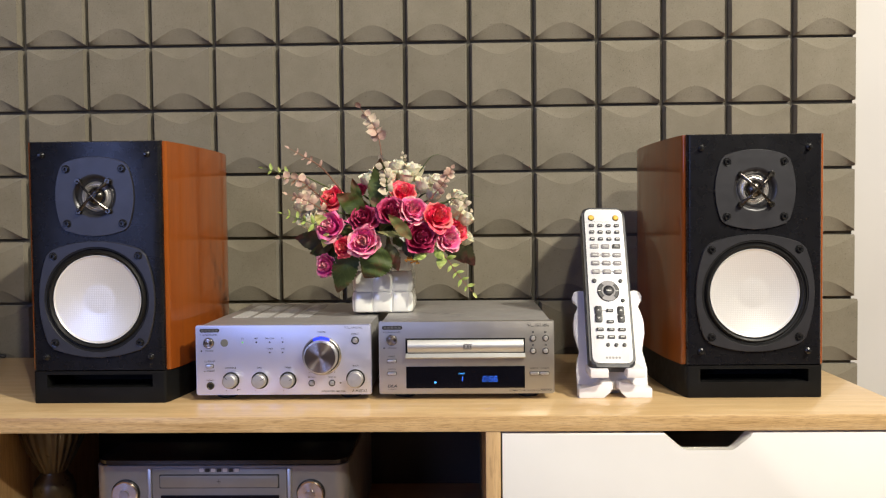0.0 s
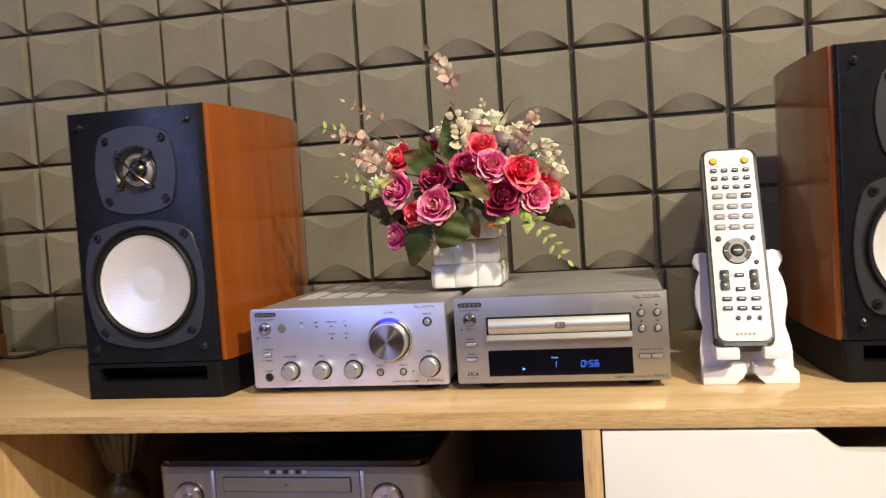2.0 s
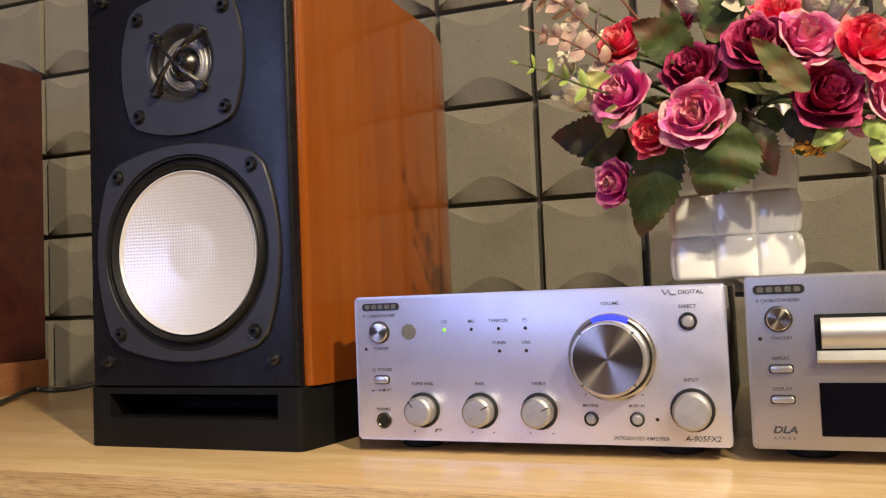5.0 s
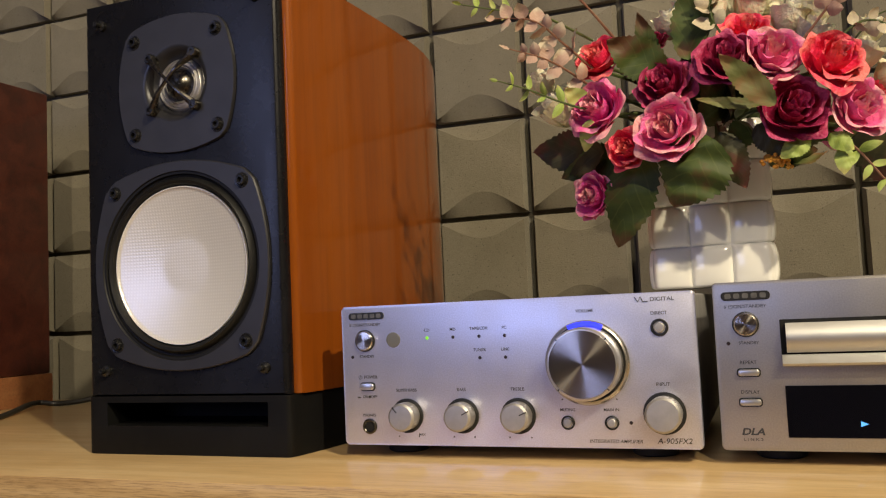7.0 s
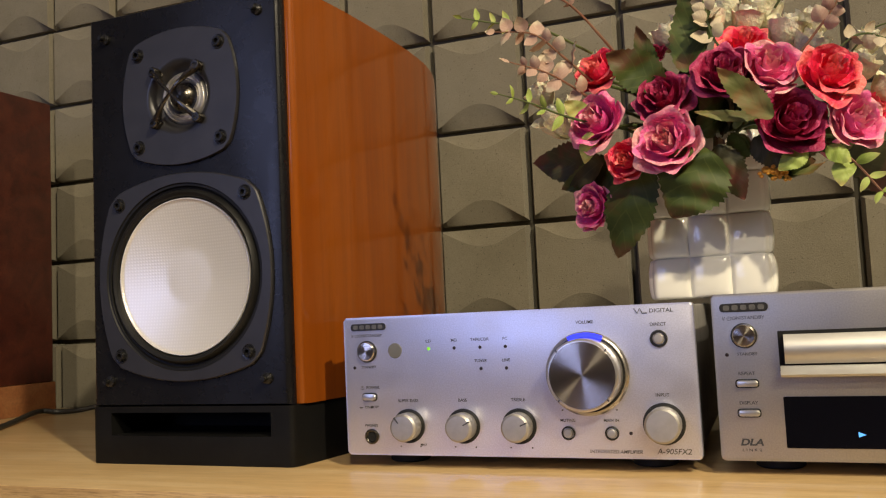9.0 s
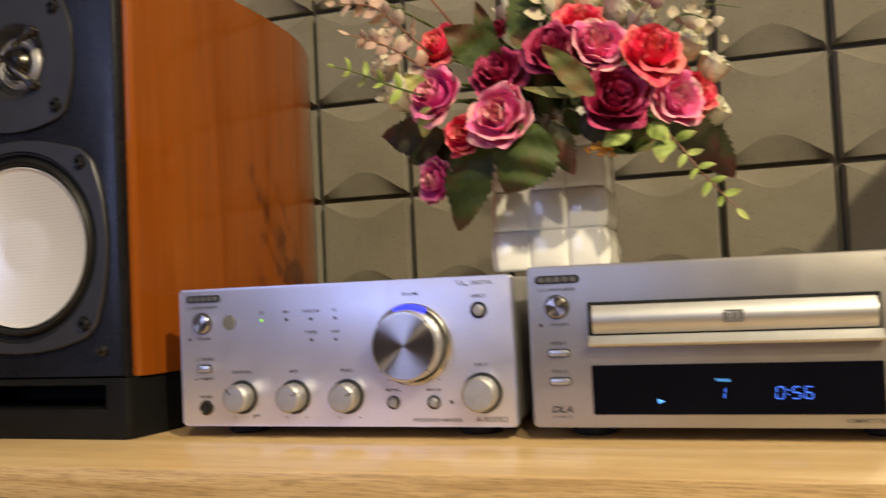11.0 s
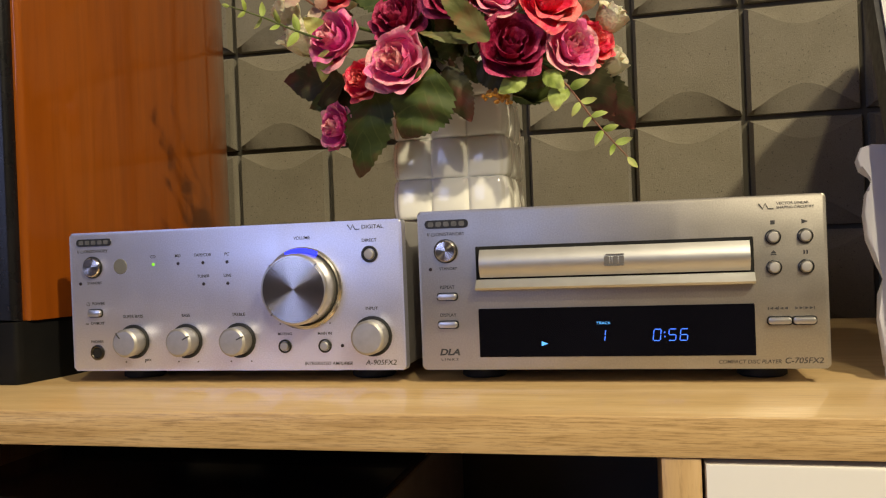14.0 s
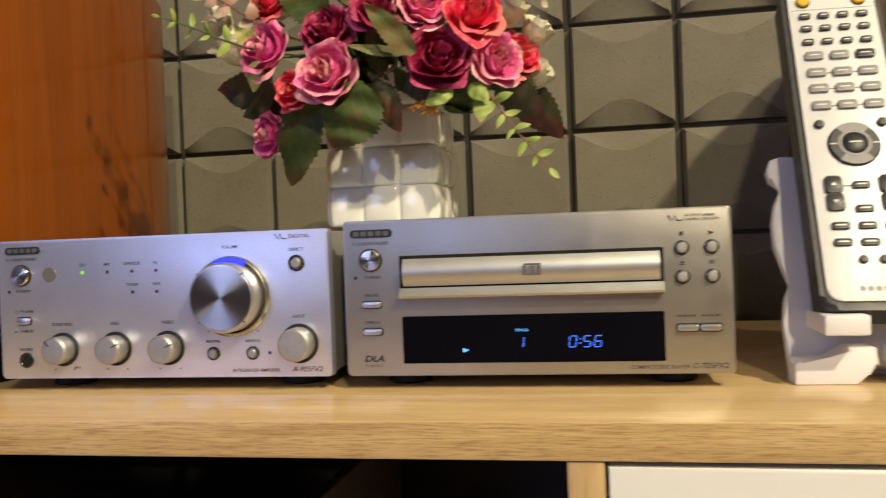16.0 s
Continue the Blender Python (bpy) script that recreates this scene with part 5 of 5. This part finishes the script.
for pts, size, mat, stem, seed, rnd, st, pairs in (
        ([(-0.085, 1.28, 0.83), (-0.089, 1.29, 0.875), (-0.096, 1.292, 0.905), (-0.116, 1.292, 0.934)], 0.014, LEAF_BLUSH, STEM_RED, 1, True, 0.55, 5),
        ([(-0.13, 1.25, 0.82), (-0.155, 1.23, 0.853), (-0.174, 1.222, 0.866), (-0.193, 1.22, 0.877)], 0.009, LEAF_BLUSH, STEM_RED, 2, False, 0.4, 4),
        ([(-0.14, 1.25, 0.80), (-0.165, 1.228, 0.825), (-0.180, 1.218, 0.838), (-0.203, 1.214, 0.842)], 0.013, LEAF_BLUSH, STEM_RED, 3, True, 0.25, 6),
        ([(-0.14, 1.25, 0.79), (-0.170, 1.225, 0.812), (-0.195, 1.215, 0.822)], 0.012, LEAF_BLUSH, STEM_RED, 4, True, 0.3, 5),
        ([(-0.14, 1.24, 0.778), (-0.165, 1.222, 0.786), (-0.182, 1.208, 0.793), (-0.199, 1.200, 0.799)], 0.011, LEAF_LIME, STEM, 5, False, 0.35, 4),
        ([(-0.15, 1.25, 0.83), (-0.18, 1.225, 0.845), (-0.203, 1.215, 0.848), (-0.223, 1.21, 0.853)], 0.011, LEAF_LIME, STEM, 6, False, 0.55, 3),
        ([(-0.03, 1.25, 0.765), (-0.008, 1.24, 0.745), (0.008, 1.238, 0.722), (0.026, 1.237, 0.700)], 0.013, LEAF_LIME, STEM_RED, 7, False, 0.25, 6),
        ([(-0.03, 1.25, 0.81), (-0.014, 1.245, 0.828), (-0.004, 1.243, 0.842), (0.002, 1.242, 0.852)], 0.011, LEAF_BLUSH, STEM_RED, 8, True, 0.3, 5),
        ([(-0.06, 1.25, 0.80), (-0.076, 1.238, 0.825), (-0.079, 1.237, 0.842), (-0.084, 1.24, 0.862)], 0.013, LEAF_CREAM, STEM, 9, True, 0.35, 6),
        ([(-0.02, 1.25, 0.80), (0.0, 1.245, 0.815), (0.014, 1.245, 0.812), (0.024, 1.25, 0.802)], 0.010, LEAF_CREAM, STEM, 10, True, 0.3, 4),
        ([(-0.06, 1.29, 0.84), (-0.06, 1.30, 0.862), (-0.062, 1.30, 0.874)], 0.008, LEAF_CREAM, STEM, 12, True, 0.3, 4)):
    sprig(flowers, [rel(p) for p in pts], size, mat, stem, seed, rnd, st, pairs)
part("grass_blade", tube(spline([rel((-0.01, 1.26, 0.80)), rel((0.012, 1.25, 0.82)), rel((0.036, 1.25, 0.817))], 8), lambda s: 0.0008 * (1 - 0.7 * s), 5), STEM, flowers)
part("grass_blade", tube(spline([rel((-0.04, 1.28, 0.85)), rel((-0.025, 1.27, 0.868)), rel((-0.012, 1.27, 0.872))], 8), lambda s: 0.0008 * (1 - 0.7 * s), 5), STEM, flowers)
bm = bmesh.new()
for i in range(44):
    c = Vector((g.gauss(0, 0.0042), g.gauss(0, 0.002), g.gauss(0, 0.0022))) + Vector(rel((-0.047, 1.238, 0.741)))
    lathe([(0.0, -0.0013), (0.0012, -0.0005), (0.0012, 0.0005), (0.0, 0.0013)], 6, c, "z", bm=bm)
part("seed_head", bm, BERRY, flowers)

# ---- remote stand ----
STAND = Vector((0.1905, 1.186, TOP))
stand = thing("remote_stand", pose(*STAND), "white lacquered board stand in an animal outline holding the remote", "stand")
half_outline = [(0.0415, 0.006), (0.042, 0.03), (0.040, 0.044), (0.0365, 0.052), (0.039, 0.060), (0.0425, 0.074), (0.0425, 0.088), (0.0400, 0.100), (0.0355, 0.107),
                (0.0370, 0.110), (0.0415, 0.114), (0.0425, 0.120), (0.0400, 0.126), (0.0340, 0.128), (0.0290, 0.127), (0.02, 0.126)]
outline = half_outline + [(-x, z) for x, z in reversed(half_outline)]
plate = prism([(x, z) for x, z in outline], 0, 0.0065, bevel=0.0012)
bmesh.ops.rotate(plate, verts=plate.verts, cent=(0, 0, 0), matrix=Matrix.Rotation(radians(-21), 3, "X"))
bmesh.ops.translate(plate, verts=plate.verts, vec=(0, 0.016, 0.001))
part("back_plate", plate, STAND_WHITE, stand)
for sx in (-1, 1):
    arch = [(0.0425, 0.0), (0.0425, 0.0105), (0.040, 0.0125), (0.026, 0.0125), (0.0165, 0.0185), (0.004, 0.0185), (0.003, 0.010), (0.008, 0.007), (0.012, 0.0)]
    part("foot", prism([(sx * x, z) for x, z in arch], 0.0, 0.018, bevel=0.0014), STAND_WHITE, stand)
    part("ledge", box(min(sx * 0.0105, sx * 0.0315), max(sx * 0.0105, sx * 0.0315), -0.016, 0.026, 0.0265, 0.0365, 0.0014), STAND_WHITE, stand)
part("rear_prop", box(-0.01, 0.01, 0.03, 0.085, 0.0, 0.012, 0.0012), STAND_WHITE, stand)

# ---- remote control ----
remote = thing("remote_control", pose(0.1860, 1.1765, TOP + 0.038, -26.7, 1.0, 0), "white and charcoal hi-fi remote control leaning on its stand", "remote control")
RL = 0.206
part("shell", prism(round_rect(-0.0265, 0.0265, 0, RL, 0.008), 0.0, 0.019, bevel=0.003, seg=3), REMOTE_BODY, remote)
part("face_plate", prism(round_rect(-0.0232, 0.0232, 0.0045, RL - 0.003, 0.0065), -0.0016, 0.001, bevel=0.0008), REMOTE_FACE, remote)


def spread(y):
    """Where a row stands, from the top end: the lower half sits a little further down."""
    stops = ((0.0, 0.0), (0.025, 0.0005), (0.050, 0.002), (0.082, 0.005), (0.105, 0.0073), (0.135, 0.0066), (0.165, 0.0060), (0.175, 0.005), (0.206, 0.003))
    for (a, da), (b, db) in zip(stops, stops[1:]):
        if y <= b:
            return y + da + (db - da) * (y - a) / (b - a)
    return y


def key(x, y, w, h, mat, r=0.0008, mark=True):
    """A key at x across, y down from the top end."""
    z = RL - spread(y)
    k = part("key", prism(round_rect(x - w / 2, x + w / 2, z - h / 2, z + h / 2, min(r, h * 0.45)), -0.0034, -0.001, bevel=0.0005), mat, remote)
    if mark:
        part("key_print", box(x - w * 0.28, x + w * 0.28, -0.0036, -0.0033, z - 0.00035, z + 0.00045), INK_LIGHT, k)
    return k


def round_key(x, y, r, mat):
    return part("key", lathe([(r, -0.001), (r, -0.003), (r * 0.8, -0.0036), (0.0, -0.0038)], 24, (x, 0, RL - spread(y))), mat, remote)


MM = 0.001
for x in (-15.2, 14.8):
    part("key_ring", lathe([(0.0039, -0.0014), (0.0039, -0.0022), (0.0033, -0.0022)], 24, (x * MM, 0, RL - spread(14.8 * MM))), DARK_RING, remote)
    round_key(x * MM, 14.8 * MM, 0.0033, KEY_YELLOW)
part("fine_line", box(-0.022, 0.022, -0.0018, -0.0015, RL - 0.0205, RL - 0.0203), KEY_GREY, remote)
for y in (25.2, 33.6, 42.6):
    for i in range(4):
        key((-15.3 + 10.2 * i) * MM, y * MM, 0.006, 0.0034, KEY_DARK)
for y in (51.8, 62.3, 72.1, 82.4):
    for i in range(3):
        key((-13.3 + 13.3 * i) * MM, y * MM, 0.0096, 0.0050, KEY_DARK if (y < 55 and i == 2) else KEY_GREY)
    if y > 55:
        part("key_link", box(-0.010, 0.010, -0.0019, -0.0014, RL - spread(y * MM) - 0.0003, RL - spread(y * MM) + 0.0003), KEY_GREY, remote)
for x in (-16, 15.5):
    round_key(x * MM, 93.4 * MM, 0.0026, KEY_DARK)
wz = RL - spread(105.4 * MM)
wheel = part("control_ring", lathe([(0.0132, -0.001), (0.0132, -0.0024), (0.0122, -0.0034), (0.0080, -0.0034), (0.0066, -0.0022), (0.0062, -0.0018)], 48, (0, 0, wz)), KEY_DARK, remote)
part("centre_key", lathe([(0.0060, -0.001), (0.0060, -0.0036), (0.0048, -0.0044), (0.0, -0.0048)], 32, (0, 0, wz)), KEY_DARK, wheel)
for a0 in (90, 270):
    arc = [(math.cos(radians(a0 + a)), math.sin(radians(a0 + a))) for a in range(-40, 41, 8)]
    part("ring_segment", prism([(0.0128 * c, wz + 0.0128 * q) for c, q in arc] + [(0.0072 * c, wz + 0.0072 * q) for c, q in reversed(arc)], -0.0037, -0.003), KEY_GREY, wheel)
part("centre_ring", lathe([(0.0084, -0.0033), (0.0082, -0.0038), (0.0066, -0.0038), (0.0064, -0.0030)], 40, (0, 0, wz)), KEY_GREY, wheel)
part("key_print", box(-0.0032, 0.0032, -0.0050, -0.0047, wz - 0.0004, wz + 0.0004), INK_LIGHT, wheel)
for x in (-0.0105, 0.0105):
    part("key_print", box(x - 0.0016, x + 0.0016, -0.0036, -0.0033, wz - 0.0003, wz + 0.0003), INK_LIGHT, wheel)
part("key_link", box(-0.0095, -0.004, -0.0019, -0.0014, RL - spread(0.1311), RL - spread(0.1305)), KEY_GREY, remote)
round_key(16.6 * MM, 117.5 * MM, 0.0025, KEY_DARK)
for x in (-13.5, 13.0):
    for dy in (-5.2, 5.2):
        key(x * MM, (135.6 + dy) * MM, 0.0084, 0.0098, KEY_DARK, 0.0016, False)
        s1 = 1 if dy < 0 else -1
        zc = RL - spread((135.6 + dy) * MM)
        part("key_print", prism([(x * MM - 0.0013, zc - s1 * 0.0008), (x * MM + 0.0013, zc - s1 * 0.0008), (x * MM, zc + s1 * 0.0012)], -0.0037, -0.0033), INK_LIGHT, remote)
for y in (130.8, 145.0):
    key(0.0, y * MM, 0.0086, 0.0036, KEY_DARK)
for y in (154.8, 164.3):
    for i in range(3):
        key((-12.8 + 12.8 * i) * MM, y * MM, 0.0086, 0.0036, KEY_DARK)
for x in (-4.5, 5.0, 14.5):
    round_key(x * MM, 174.8 * MM, 0.0022, KEY_DARK)
for i in range(5):
    part("badge_stroke", prism(round_rect((-8.2 + 3.7 * i) * MM, (-5.5 + 3.7 * i) * MM, RL - 0.1965, RL - 0.1939, 0.0009), -0.0018, -0.0014), KEY_GREY, remote)
